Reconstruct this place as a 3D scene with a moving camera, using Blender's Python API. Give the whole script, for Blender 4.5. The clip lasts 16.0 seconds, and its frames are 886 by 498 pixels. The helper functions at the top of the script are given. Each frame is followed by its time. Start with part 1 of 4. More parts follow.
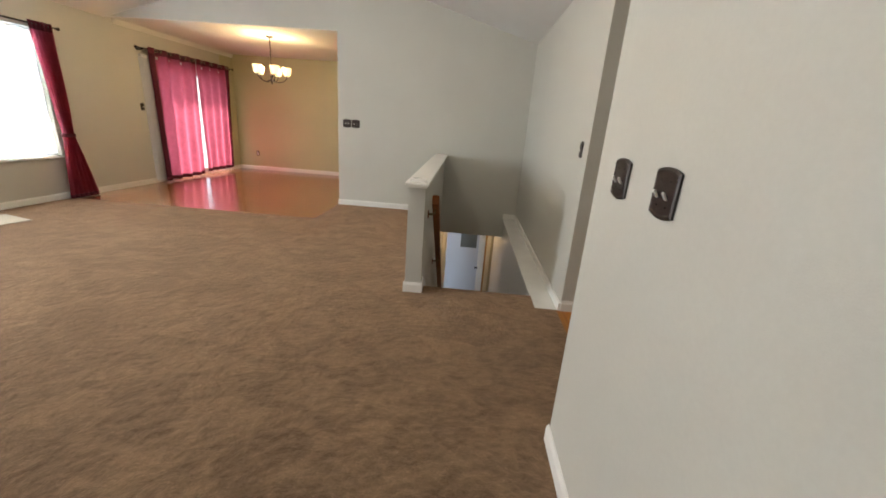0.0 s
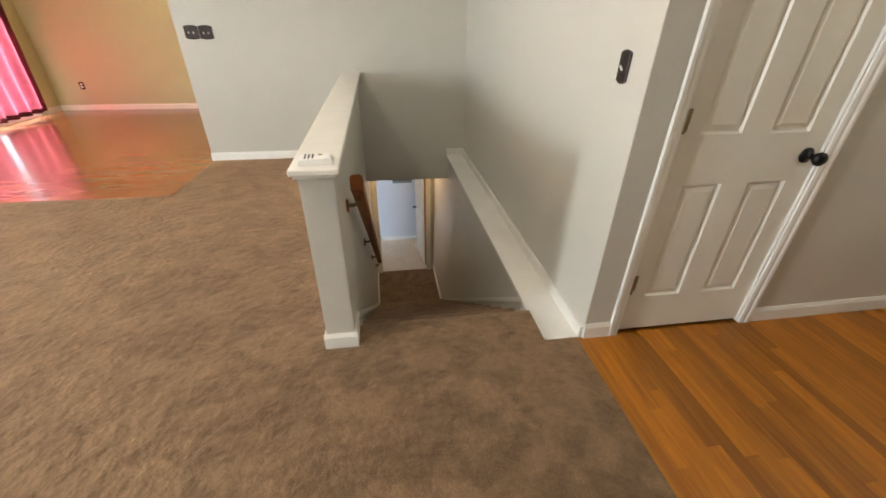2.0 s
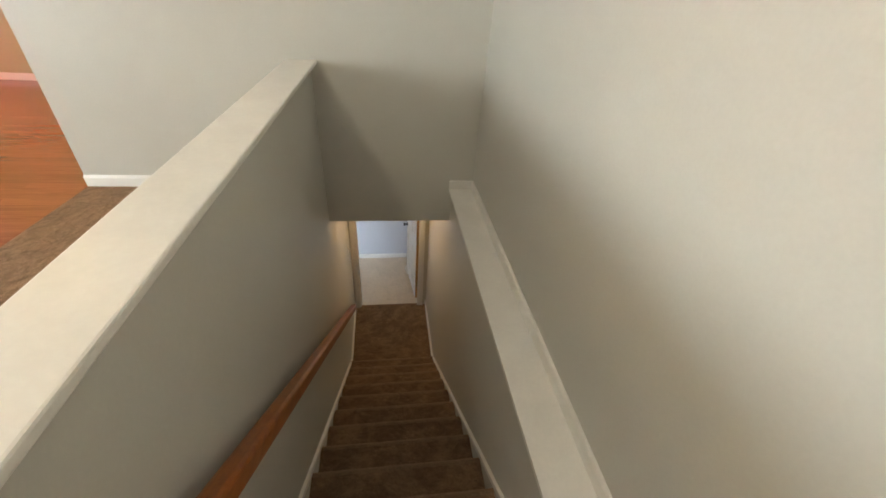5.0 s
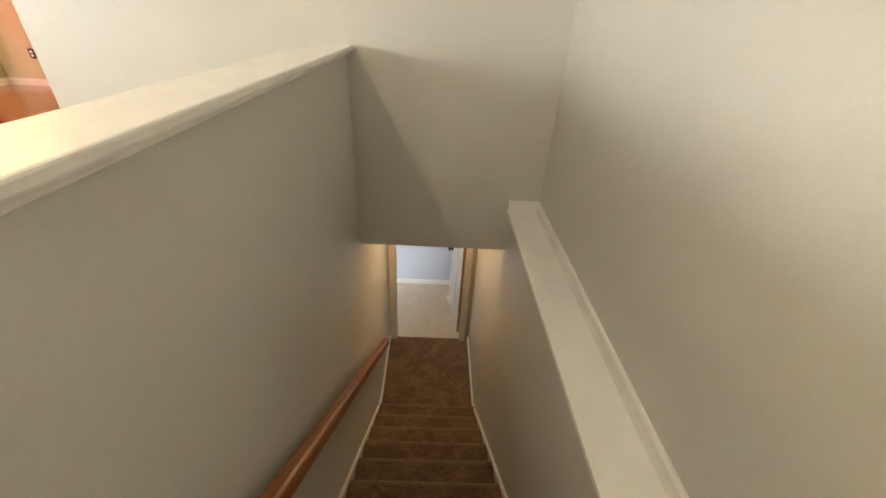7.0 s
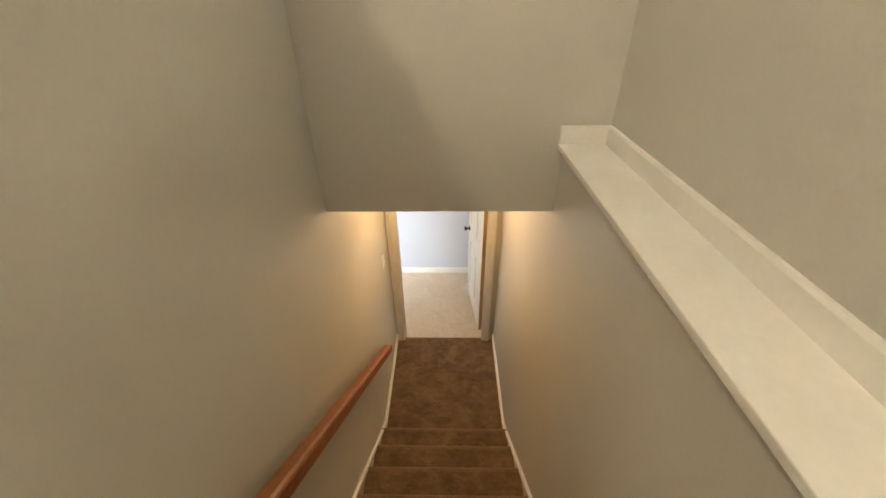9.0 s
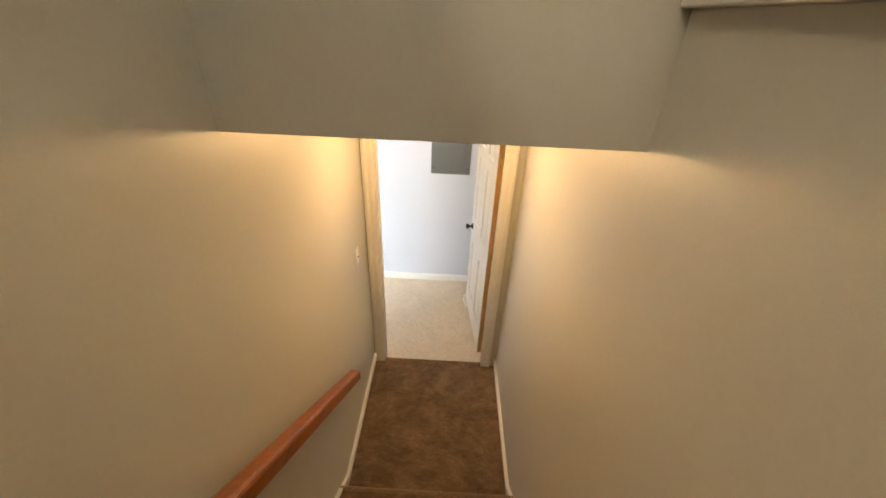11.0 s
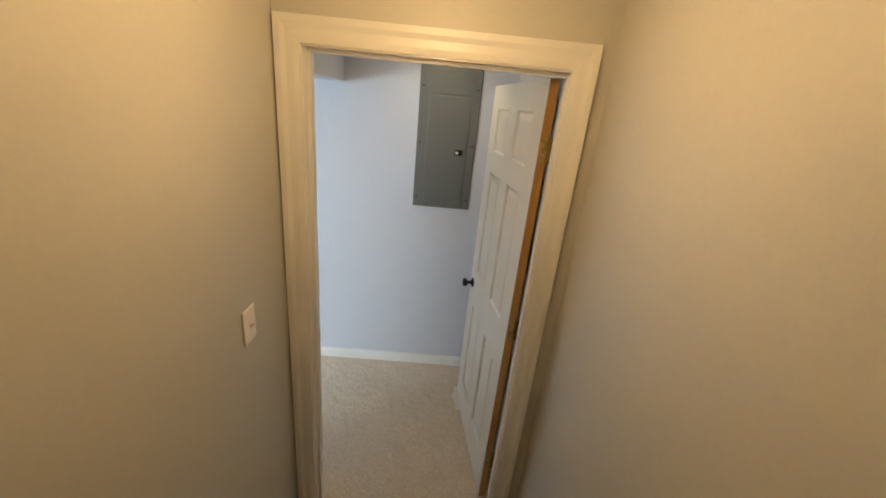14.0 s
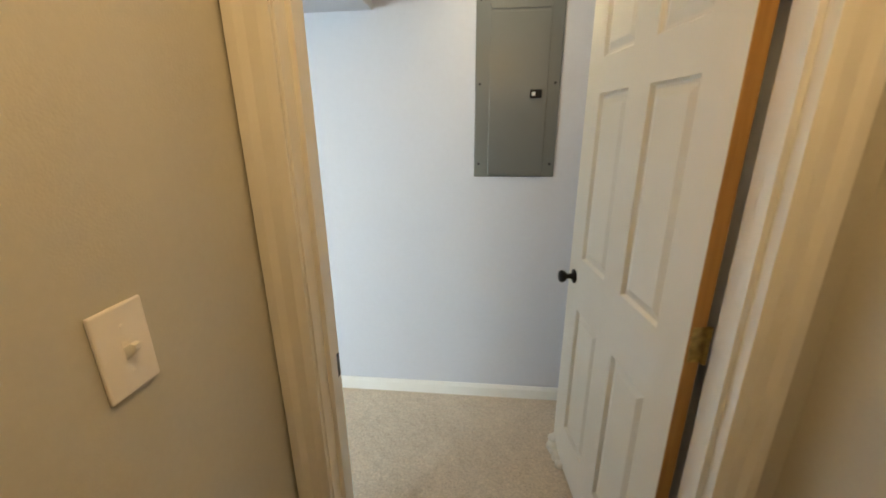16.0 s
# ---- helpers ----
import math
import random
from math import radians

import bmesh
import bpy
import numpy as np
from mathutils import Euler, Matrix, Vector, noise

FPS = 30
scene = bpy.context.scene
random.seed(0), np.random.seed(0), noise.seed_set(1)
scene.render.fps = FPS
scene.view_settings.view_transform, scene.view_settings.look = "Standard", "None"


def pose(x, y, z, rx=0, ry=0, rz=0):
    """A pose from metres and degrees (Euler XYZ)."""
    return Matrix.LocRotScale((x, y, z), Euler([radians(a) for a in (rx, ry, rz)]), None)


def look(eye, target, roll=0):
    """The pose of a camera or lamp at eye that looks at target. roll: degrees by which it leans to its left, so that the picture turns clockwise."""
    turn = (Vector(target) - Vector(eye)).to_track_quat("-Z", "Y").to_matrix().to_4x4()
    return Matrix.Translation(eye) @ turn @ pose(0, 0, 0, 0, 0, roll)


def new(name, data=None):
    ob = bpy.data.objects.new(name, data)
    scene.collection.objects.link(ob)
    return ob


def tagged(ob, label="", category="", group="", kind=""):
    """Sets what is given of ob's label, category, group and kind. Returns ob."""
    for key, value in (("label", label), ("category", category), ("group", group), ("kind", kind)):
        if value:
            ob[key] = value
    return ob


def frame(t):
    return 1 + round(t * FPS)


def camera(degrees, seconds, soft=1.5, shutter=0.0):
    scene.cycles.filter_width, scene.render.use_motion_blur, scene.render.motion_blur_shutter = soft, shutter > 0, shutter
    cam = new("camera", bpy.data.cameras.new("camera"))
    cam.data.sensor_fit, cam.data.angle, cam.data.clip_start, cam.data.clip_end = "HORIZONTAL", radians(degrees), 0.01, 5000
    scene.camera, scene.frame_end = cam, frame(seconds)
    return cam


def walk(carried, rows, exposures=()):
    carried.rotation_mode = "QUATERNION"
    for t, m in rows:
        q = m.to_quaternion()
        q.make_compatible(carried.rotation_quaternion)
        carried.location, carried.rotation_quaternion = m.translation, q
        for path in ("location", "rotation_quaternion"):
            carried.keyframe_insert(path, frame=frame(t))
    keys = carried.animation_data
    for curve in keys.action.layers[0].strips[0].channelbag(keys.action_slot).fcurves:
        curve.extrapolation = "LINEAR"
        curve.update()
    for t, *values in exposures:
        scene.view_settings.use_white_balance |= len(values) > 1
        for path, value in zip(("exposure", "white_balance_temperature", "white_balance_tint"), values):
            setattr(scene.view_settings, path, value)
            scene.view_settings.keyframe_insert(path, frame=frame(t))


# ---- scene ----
cam = camera(97.9, 16.0, soft=1.7, shutter=0.18)
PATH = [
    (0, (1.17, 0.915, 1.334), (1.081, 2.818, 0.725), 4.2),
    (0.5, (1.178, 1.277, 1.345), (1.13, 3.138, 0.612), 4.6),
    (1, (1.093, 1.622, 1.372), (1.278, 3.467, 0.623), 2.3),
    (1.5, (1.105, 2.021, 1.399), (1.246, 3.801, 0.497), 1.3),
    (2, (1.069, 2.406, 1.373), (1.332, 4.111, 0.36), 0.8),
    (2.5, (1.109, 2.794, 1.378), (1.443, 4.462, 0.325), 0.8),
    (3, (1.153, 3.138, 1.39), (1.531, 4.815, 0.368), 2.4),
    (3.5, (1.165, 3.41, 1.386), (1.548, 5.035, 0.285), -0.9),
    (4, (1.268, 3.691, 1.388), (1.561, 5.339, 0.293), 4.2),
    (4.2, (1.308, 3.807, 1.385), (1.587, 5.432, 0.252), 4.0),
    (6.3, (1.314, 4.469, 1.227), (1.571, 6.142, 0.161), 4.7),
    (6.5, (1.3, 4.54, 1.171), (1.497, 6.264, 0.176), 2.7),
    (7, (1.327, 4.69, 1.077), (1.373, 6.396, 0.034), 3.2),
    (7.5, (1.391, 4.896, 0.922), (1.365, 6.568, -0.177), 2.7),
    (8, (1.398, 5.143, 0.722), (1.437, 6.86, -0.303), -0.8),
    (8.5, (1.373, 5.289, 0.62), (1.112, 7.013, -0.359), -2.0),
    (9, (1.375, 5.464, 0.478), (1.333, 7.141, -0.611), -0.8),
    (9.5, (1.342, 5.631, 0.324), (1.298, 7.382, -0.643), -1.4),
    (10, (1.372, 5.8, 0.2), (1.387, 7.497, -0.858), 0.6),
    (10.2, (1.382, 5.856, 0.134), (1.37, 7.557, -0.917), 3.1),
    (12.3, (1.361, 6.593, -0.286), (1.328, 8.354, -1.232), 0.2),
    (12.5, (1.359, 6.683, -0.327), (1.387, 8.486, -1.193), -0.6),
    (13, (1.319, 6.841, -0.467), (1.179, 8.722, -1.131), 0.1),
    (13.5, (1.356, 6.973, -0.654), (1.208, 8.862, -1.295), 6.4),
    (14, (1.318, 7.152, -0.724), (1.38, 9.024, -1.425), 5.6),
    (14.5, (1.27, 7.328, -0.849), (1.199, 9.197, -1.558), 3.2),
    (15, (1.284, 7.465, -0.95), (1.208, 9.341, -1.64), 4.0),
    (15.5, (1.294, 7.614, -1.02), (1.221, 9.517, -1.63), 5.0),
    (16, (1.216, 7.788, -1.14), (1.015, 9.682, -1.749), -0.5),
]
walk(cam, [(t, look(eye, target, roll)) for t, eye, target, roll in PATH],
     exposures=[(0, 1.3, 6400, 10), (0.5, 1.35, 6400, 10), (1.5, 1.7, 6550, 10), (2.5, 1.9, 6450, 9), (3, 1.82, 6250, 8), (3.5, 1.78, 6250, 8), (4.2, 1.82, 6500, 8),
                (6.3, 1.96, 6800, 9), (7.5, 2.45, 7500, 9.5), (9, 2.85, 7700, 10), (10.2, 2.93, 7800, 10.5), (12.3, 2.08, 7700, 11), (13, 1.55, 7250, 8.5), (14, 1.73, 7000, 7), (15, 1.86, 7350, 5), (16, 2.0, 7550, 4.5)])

# ---- world, sun, large lights ----
world = bpy.data.worlds.new("sky")
scene.world = world
world.use_nodes = True
wn = world.node_tree.nodes
sky = wn.new("ShaderNodeTexSky")
sky.sky_type, sky.sun_disc = "NISHITA", False
sky.sun_elevation, sky.sun_rotation = radians(44), radians(234.2)
wn["Background"].inputs["Strength"].default_value = 0.12
world.node_tree.links.new(sky.outputs[0], wn["Background"].inputs["Color"])

sun = new("sun", bpy.data.lights.new("sun", "SUN"))
sun.data.energy, sun.data.angle, sun.data.color = 5.0, radians(0.53), (1.0, 0.95, 0.86)
sun.matrix_world = look((-10.0, 3.2, 11.0), (-10.0 + 0.811, 3.2 + 0.585, 11.0 - 0.966))


def window_light(name, x, y, z, wide, high, watts, colour):
    """Sky light that enters by an opening in a wall that faces +x."""
    lamp = new(name, bpy.data.lights.new(name, "AREA"))
    lamp.data.shape, lamp.data.size, lamp.data.size_y = "RECTANGLE", wide, high
    lamp.data.energy, lamp.data.color = watts, colour
    lamp.matrix_world = look((x, y, z), (x + 1, y, z))
    return lamp


window_light("window_daylight", -4.50, 5.33, 1.36, 1.2, 1.5, 122, (0.90, 0.96, 1.0))
window_light("side_window_daylight", -4.38, 2.52, 1.36, 0.62, 1.45, 58, (0.90, 0.96, 1.0))
window_light("patio_daylight", -4.56, 8.75, 1.02, 1.8, 1.95, 9, (0.96, 0.98, 1.0))
window_light("lower_window_daylight", -2.62, 6.3, -1.35, 1.8, 1.0, 52, (0.66, 0.82, 1.0))

# ---- materials ----


def material(name, colour, rough=0.6, metal=0.0, grain=(8.0, 0.05), fine=(300.0, 0.0), bump=0.0, bump_scale=250.0, coat=0.0,
             through_light=0.0, through_colour=None, piece=0.0, spec=0.5):
    """A painted or plain surface: colour that drifts at a large and at a fine scale, and a fine relief."""
    m = bpy.data.materials.new(name)
    m.use_nodes = True
    nt = m.node_tree
    n, link = nt.nodes, nt.links.new
    bsdf = n["Principled BSDF"]
    co = n.new("ShaderNodeTexCoord")
    base = n.new("ShaderNodeRGB")
    base.outputs[0].default_value = (*colour, 1)
    last = base.outputs[0]
    for scale, amount in (grain, fine):
        if amount <= 0:
            continue
        tex = n.new("ShaderNodeTexNoise")
        tex.inputs["Scale"].default_value, tex.inputs["Detail"].default_value = scale, 5
        link(co.outputs["Object"], tex.inputs["Vector"])
        rng = n.new("ShaderNodeMapRange")
        rng.inputs["From Min"].default_value, rng.inputs["From Max"].default_value = 0.3, 0.7
        rng.inputs["To Min"].default_value, rng.inputs["To Max"].default_value = 1 - amount, 1 + amount
        link(tex.outputs["Fac"], rng.inputs["Value"])
        mul = n.new("ShaderNodeVectorMath")
        mul.operation = "SCALE"
        link(last, mul.inputs[0])
        link(rng.outputs[0], mul.inputs["Scale"])
        last = mul.outputs[0]
    if piece > 0:
        info = n.new("ShaderNodeObjectInfo")
        rng = n.new("ShaderNodeMapRange")
        rng.inputs["To Min"].default_value, rng.inputs["To Max"].default_value = 1 - piece, 1 + piece
        link(info.outputs["Random"], rng.inputs["Value"])
        mul = n.new("ShaderNodeVectorMath")
        mul.operation = "SCALE"
        link(last, mul.inputs[0])
        link(rng.outputs[0], mul.inputs["Scale"])
        last = mul.outputs[0]
    link(last, bsdf.inputs["Base Color"])
    bsdf.inputs["Roughness"].default_value, bsdf.inputs["Metallic"].default_value = rough, metal
    bsdf.inputs["Coat Weight"].default_value, bsdf.inputs["Coat Roughness"].default_value = coat, 0.12
    bsdf.inputs["Specular IOR Level"].default_value = spec
    if bump > 0:
        tex = n.new("ShaderNodeTexNoise")
        tex.inputs["Scale"].default_value, tex.inputs["Detail"].default_value = bump_scale, 3
        link(co.outputs["Object"], tex.inputs["Vector"])
        b = n.new("ShaderNodeBump")
        b.inputs["Strength"].default_value, b.inputs["Distance"].default_value = bump, 0.004
        link(tex.outputs["Fac"], b.inputs["Height"])
        link(b.outputs[0], bsdf.inputs["Normal"])
    if through_light > 0:
        tr = n.new("ShaderNodeBsdfTranslucent")
        if through_colour is None:
            link(last, tr.inputs["Color"])
        else:
            weave = n.new("ShaderNodeTexNoise")
            weave.inputs["Scale"].default_value, weave.inputs["Detail"].default_value = 11.0, 4
            link(co.outputs["Object"], weave.inputs["Vector"])
            tone = n.new("ShaderNodeMapRange")
            tone.inputs["To Min"].default_value, tone.inputs["To Max"].default_value = 0.7, 1.3
            link(weave.outputs["Fac"], tone.inputs["Value"])
            dye = n.new("ShaderNodeVectorMath")
            dye.operation = "SCALE"
            dye.inputs[0].default_value = through_colour
            link(tone.outputs[0], dye.inputs["Scale"])
            link(dye.outputs[0], tr.inputs["Color"])
        mix = n.new("ShaderNodeMixShader")
        mix.inputs[0].default_value = through_light
        link(bsdf.outputs[0], mix.inputs[1])
        link(tr.outputs[0], mix.inputs[2])
        link(mix.outputs[0], n["Material Output"].inputs["Surface"])
    return m


def carpet_material(name, colour, patch, loop, tuft=1.0):
    """Cut pile: worn and brushed patches, tufts, and a relief of yarn ends."""
    m = bpy.data.materials.new(name)
    m.use_nodes = True
    nt = m.node_tree
    n, link = nt.nodes, nt.links.new
    bsdf = n["Principled BSDF"]
    co = n.new("ShaderNodeTexCoord")
    last = None
    for scale, lo, hi, amount, warp in ((1.3, 0.38, 0.62, patch * 0.5, 0.8), (3.6, 0.44, 0.56, patch * 0.9, 1.2), (9.0, 0.42, 0.58, patch * 0.7, 0.8), (30.0, 0.4, 0.6, patch * 0.4, 0.0), (110.0, 0.35, 0.65, 0.16 * tuft, 0), (loop, 0.3, 0.7, 0.26 * tuft, 0)):
        tex = n.new("ShaderNodeTexNoise")
        tex.inputs["Scale"].default_value, tex.inputs["Detail"].default_value = scale, 4
        tex.inputs["Distortion"].default_value = warp
        link(co.outputs["Object"], tex.inputs["Vector"])
        rng = n.new("ShaderNodeMapRange")
        rng.inputs["From Min"].default_value, rng.inputs["From Max"].default_value = lo, hi
        rng.inputs["To Min"].default_value, rng.inputs["To Max"].default_value = 1 - amount, 1 + amount
        link(tex.outputs["Fac"], rng.inputs["Value"])
        mul = n.new("ShaderNodeVectorMath")
        mul.operation = "SCALE"
        if last is None:
            mul.inputs[0].default_value = colour
        else:
            link(last, mul.inputs[0])
        link(rng.outputs[0], mul.inputs["Scale"])
        last = mul.outputs[0]
    link(last, bsdf.inputs["Base Color"])
    bsdf.inputs["Roughness"].default_value = 1.0
    bsdf.inputs["Specular IOR Level"].default_value = 0.1
    bsdf.inputs["Sheen Weight"].default_value = 0.42
    bsdf.inputs["Sheen Tint"].default_value = (0.95, 0.62, 0.42, 1)
    bsdf.inputs["Sheen Roughness"].default_value = 0.6
    fine = n.new("ShaderNodeTexNoise")
    fine.inputs["Scale"].default_value, fine.inputs["Detail"].default_value = loop * 0.7, 3
    link(co.outputs["Object"], fine.inputs["Vector"])
    wide = n.new("ShaderNodeTexNoise")
    wide.inputs["Scale"].default_value, wide.inputs["Detail"].default_value = 20.0, 4
    link(co.outputs["Object"], wide.inputs["Vector"])
    b1, b2 = n.new("ShaderNodeBump"), n.new("ShaderNodeBump")
    b1.inputs["Strength"].default_value, b1.inputs["Distance"].default_value = 0.9 * tuft, 0.03
    b2.inputs["Strength"].default_value, b2.inputs["Distance"].default_value = 0.8 * tuft, 0.008
    link(wide.outputs["Fac"], b1.inputs["Height"])
    link(fine.outputs["Fac"], b2.inputs["Height"])
    link(b1.outputs[0], b2.inputs["Normal"])
    link(b2.outputs[0], bsdf.inputs["Normal"])
    return m


def wood_material(name, light, dark, along, rough, coat, spread):
    """Varnished boards: long grain along one axis and a tone of its own for each piece."""
    m = bpy.data.materials.new(name)
    m.use_nodes = True
    nt = m.node_tree
    n, link = nt.nodes, nt.links.new
    bsdf = n["Principled BSDF"]
    co, info = n.new("ShaderNodeTexCoord"), n.new("ShaderNodeObjectInfo")
    shift = n.new("ShaderNodeVectorMath")
    shift.operation = "MULTIPLY_ADD"
    link(info.outputs["Random"], shift.inputs[0])
    shift.inputs[1].default_value = (37.0, 53.0, 71.0)
    link(co.outputs["Object"], shift.inputs[2])
    mp = n.new("ShaderNodeMapping")
    mp.inputs["Scale"].default_value = [3.0 if k == along else 45.0 for k in range(3)]
    link(shift.outputs[0], mp.inputs["Vector"])
    tex = n.new("ShaderNodeTexNoise")
    tex.inputs["Scale"].default_value, tex.inputs["Detail"].default_value, tex.inputs["Distortion"].default_value = 1.0, 6, 0.8
    link(mp.outputs[0], tex.inputs["Vector"])
    ramp = n.new("ShaderNodeValToRGB")
    ramp.color_ramp.elements[0].position, ramp.color_ramp.elements[1].position = 0.3, 0.7
    ramp.color_ramp.elements[0].color, ramp.color_ramp.elements[1].color = (*dark, 1), (*light, 1)
    link(tex.outputs["Fac"], ramp.inputs[0])
    rng = n.new("ShaderNodeMapRange")
    rng.inputs["To Min"].default_value, rng.inputs["To Max"].default_value = 1 - spread, 1 + spread
    link(info.outputs["Random"], rng.inputs["Value"])
    mul = n.new("ShaderNodeVectorMath")
    mul.operation = "SCALE"
    link(ramp.outputs[0], mul.inputs[0])
    link(rng.outputs[0], mul.inputs["Scale"])
    link(mul.outputs[0], bsdf.inputs["Base Color"])
    bsdf.inputs["Roughness"].default_value = rough
    bsdf.inputs["Coat Weight"].default_value, bsdf.inputs["Coat Roughness"].default_value = coat, 0.15
    b = n.new("ShaderNodeBump")
    b.inputs["Strength"].default_value, b.inputs["Distance"].default_value = 0.12, 0.002
    link(tex.outputs["Fac"], b.inputs["Height"])
    link(b.outputs[0], bsdf.inputs["Normal"])
    return m


def glow_material(name, colour, strength):
    m = bpy.data.materials.new(name)
    m.use_nodes = True
    bsdf = m.node_tree.nodes["Principled BSDF"]
    bsdf.inputs["Base Color"].default_value = (0.9, 0.85, 0.75, 1)
    bsdf.inputs["Roughness"].default_value = 0.25
    bsdf.inputs["Emission Color"].default_value, bsdf.inputs["Emission Strength"].default_value = (*colour, 1), strength
    return m


def glass_material(name):
    m = bpy.data.materials.new(name)
    m.use_nodes = True
    bsdf = m.node_tree.nodes["Principled BSDF"]
    bsdf.inputs["Roughness"].default_value, bsdf.inputs["IOR"].default_value = 0.02, 1.45
    bsdf.inputs["Transmission Weight"].default_value = 1.0
    return m


WALL = material("greige_wall_paint", (0.565, 0.55, 0.495), 0.42, grain=(1.3, 0.02), fine=(90.0, 0.018), bump=0.12, bump_scale=300)
DINING_WALL = material("tan_wall_paint", (0.50, 0.485, 0.295), 0.5, grain=(1.3, 0.03), fine=(40.0, 0.012), bump=0.10, bump_scale=320)
LOWER_WALL = material("pale_blue_grey_wall_paint", (0.60, 0.62, 0.675), 0.6, grain=(1.3, 0.02), fine=(40.0, 0.012), bump=0.10, bump_scale=320)
CEILING = material("white_ceiling_paint", (0.76, 0.74, 0.71), 0.8, grain=(2.0, 0.02), bump=0.35, bump_scale=160)
TRIM = material("white_trim_paint", (0.80, 0.79, 0.75), 0.32, grain=(6.0, 0.03), bump=0.05, bump_scale=90)
LEDGE = material("cream_board_paint", (0.79, 0.77, 0.715), 0.45, grain=(5.0, 0.04), fine=(60.0, 0.02), bump=0.06, bump_scale=70)
DOOR = material("off_white_door_paint", (0.76, 0.74, 0.67), 0.35, grain=(4.0, 0.03), bump=0.05, bump_scale=120)
CARPET = carpet_material("taupe_cut_pile_carpet", (0.168, 0.107, 0.060), 0.17, 330.0)
# paler carpet for the step noses, with the light they catch in its colour
NOSE_HIGHLIGHT = carpet_material("nose_highlight_carpet", (0.215, 0.144, 0.088), 0.06, 330.0)
BERBER = carpet_material("beige_loop_carpet", (0.58, 0.51, 0.41), 0.03, 170.0, 0.55)
HALL_WOOD = wood_material("amber_oak_strip_floor", (0.42, 0.155, 0.007), (0.27, 0.088, 0.004), 1, 0.42, 0.06, 0.32)
DINING_WOOD = wood_material("red_brown_glossy_floor", (0.37, 0.150, 0.062), (0.27, 0.100, 0.040), 0, 0.26, 0.6, 0.10)
RAIL_WOOD = wood_material("red_oak_handrail_wood", (0.31, 0.092, 0.013), (0.19, 0.050, 0.007), 1, 0.48, 0.08, 0.0)
RAW_WOOD = wood_material("bare_pine_edge_wood", (0.52, 0.30, 0.10), (0.38, 0.20, 0.06), 2, 0.55, 0.0, 0.0)
BRONZE = material("dark_oil_rubbed_bronze", (0.035, 0.025, 0.022), 0.42, 0.55, grain=(40.0, 0.25), bump=0.1, bump_scale=120)
BLACK = material("black_metal", (0.015, 0.015, 0.016), 0.35, 0.6, grain=(30.0, 0.2))
STEEL = material("bright_toggle_metal", (0.85, 0.83, 0.78), 0.3, 0.25, grain=(60.0, 0.1))
HINGE = material("aged_brass_hinge", (0.24, 0.19, 0.11), 0.38, 0.9, grain=(50.0, 0.3))
OLD_BRASS = material("worn_yellow_brass", (0.42, 0.31, 0.12), 0.34, 0.9, grain=(60.0, 0.35), bump=0.15, bump_scale=90)
BRASS = material("polished_brass", (0.55, 0.41, 0.17), 0.2, 1.0, grain=(20.0, 0.05))
PLASTIC = material("white_plastic", (0.84, 0.83, 0.80), 0.35, grain=(20.0, 0.02))
ALMOND = material("almond_plastic", (0.88, 0.85, 0.82), 0.35, grain=(20.0, 0.02))
SLOT = material("dark_slot", (0.03, 0.03, 0.032), 0.7, grain=(60.0, 0.2))
AMBER = material("brown_button_plastic", (0.35, 0.22, 0.12), 0.4, grain=(60.0, 0.1))
PANEL_GREY = material("grey_enamel_steel", (0.16, 0.17, 0.165), 0.34, 0.15, grain=(3.0, 0.05), bump=0.06, bump_scale=150)
CURTAIN = material("crimson_curtain_cloth", (0.16, 0.012, 0.028), 0.75, grain=(7.0, 0.18), fine=(400.0, 0.12), bump=0.3, bump_scale=500, through_light=0.5, through_colour=(0.62, 0.13, 0.20))
# for the hems, and for curtain sides coloured dark as if not backlit
HEM_AND_UNLIT = material("dark_crimson_hem_and_unlit_cloth", (0.10, 0.006, 0.02), 0.8, grain=(7.0, 0.15), fine=(400.0, 0.12), bump=0.3, bump_scale=500, through_light=0.1)
SHADE = material("white_window_shade_cloth", (0.85, 0.86, 0.86), 0.8, grain=(5.0, 0.03), fine=(200.0, 0.03), through_light=0.55)
VINYL = material("white_vinyl_frame", (0.80, 0.81, 0.82), 0.4, grain=(9.0, 0.02))
CLOTH = material("white_fleece", (0.78, 0.76, 0.70), 0.95, grain=(40.0, 0.08), bump=0.8, bump_scale=160)
SOIL = material("lawn_ground", (0.10, 0.13, 0.05), 0.95, grain=(0.6, 0.3), fine=(30.0, 0.3), bump=0.6, bump_scale=30)
STUCCO = material("pale_siding", (0.55, 0.53, 0.48), 0.8, grain=(2.0, 0.06), bump=0.3, bump_scale=60)
MAT_CLOTH = material("cream_mat_cloth", (0.62, 0.55, 0.44), 0.9, grain=(6.0, 0.06), fine=(220.0, 0.06), bump=0.4, bump_scale=260)
GLASS = glass_material("clear_window_glass")
GLOBE = glow_material("lit_frosted_globe", (1.0, 0.82, 0.60), 0.27)
LIT_SHADE = glow_material("lit_amber_glass", (1.0, 0.64, 0.26), 0.9)
DOME = glow_material("lit_frosted_dome", (1.0, 0.86, 0.66), 1.5)
DOWNLIGHT = glow_material("lit_downlight_lens", (1.0, 0.80, 0.52), 1.2)

# ---- helpers for building ----


def mesh_of(bm, name, mat, smooth=False):
    bmesh.ops.recalc_face_normals(bm, faces=bm.faces)
    me = bpy.data.meshes.new(name)
    bm.to_mesh(me)
    bm.free()
    me.materials.append(mat)
    if smooth:
        for p in me.polygons:
            p.use_smooth = True
    return me


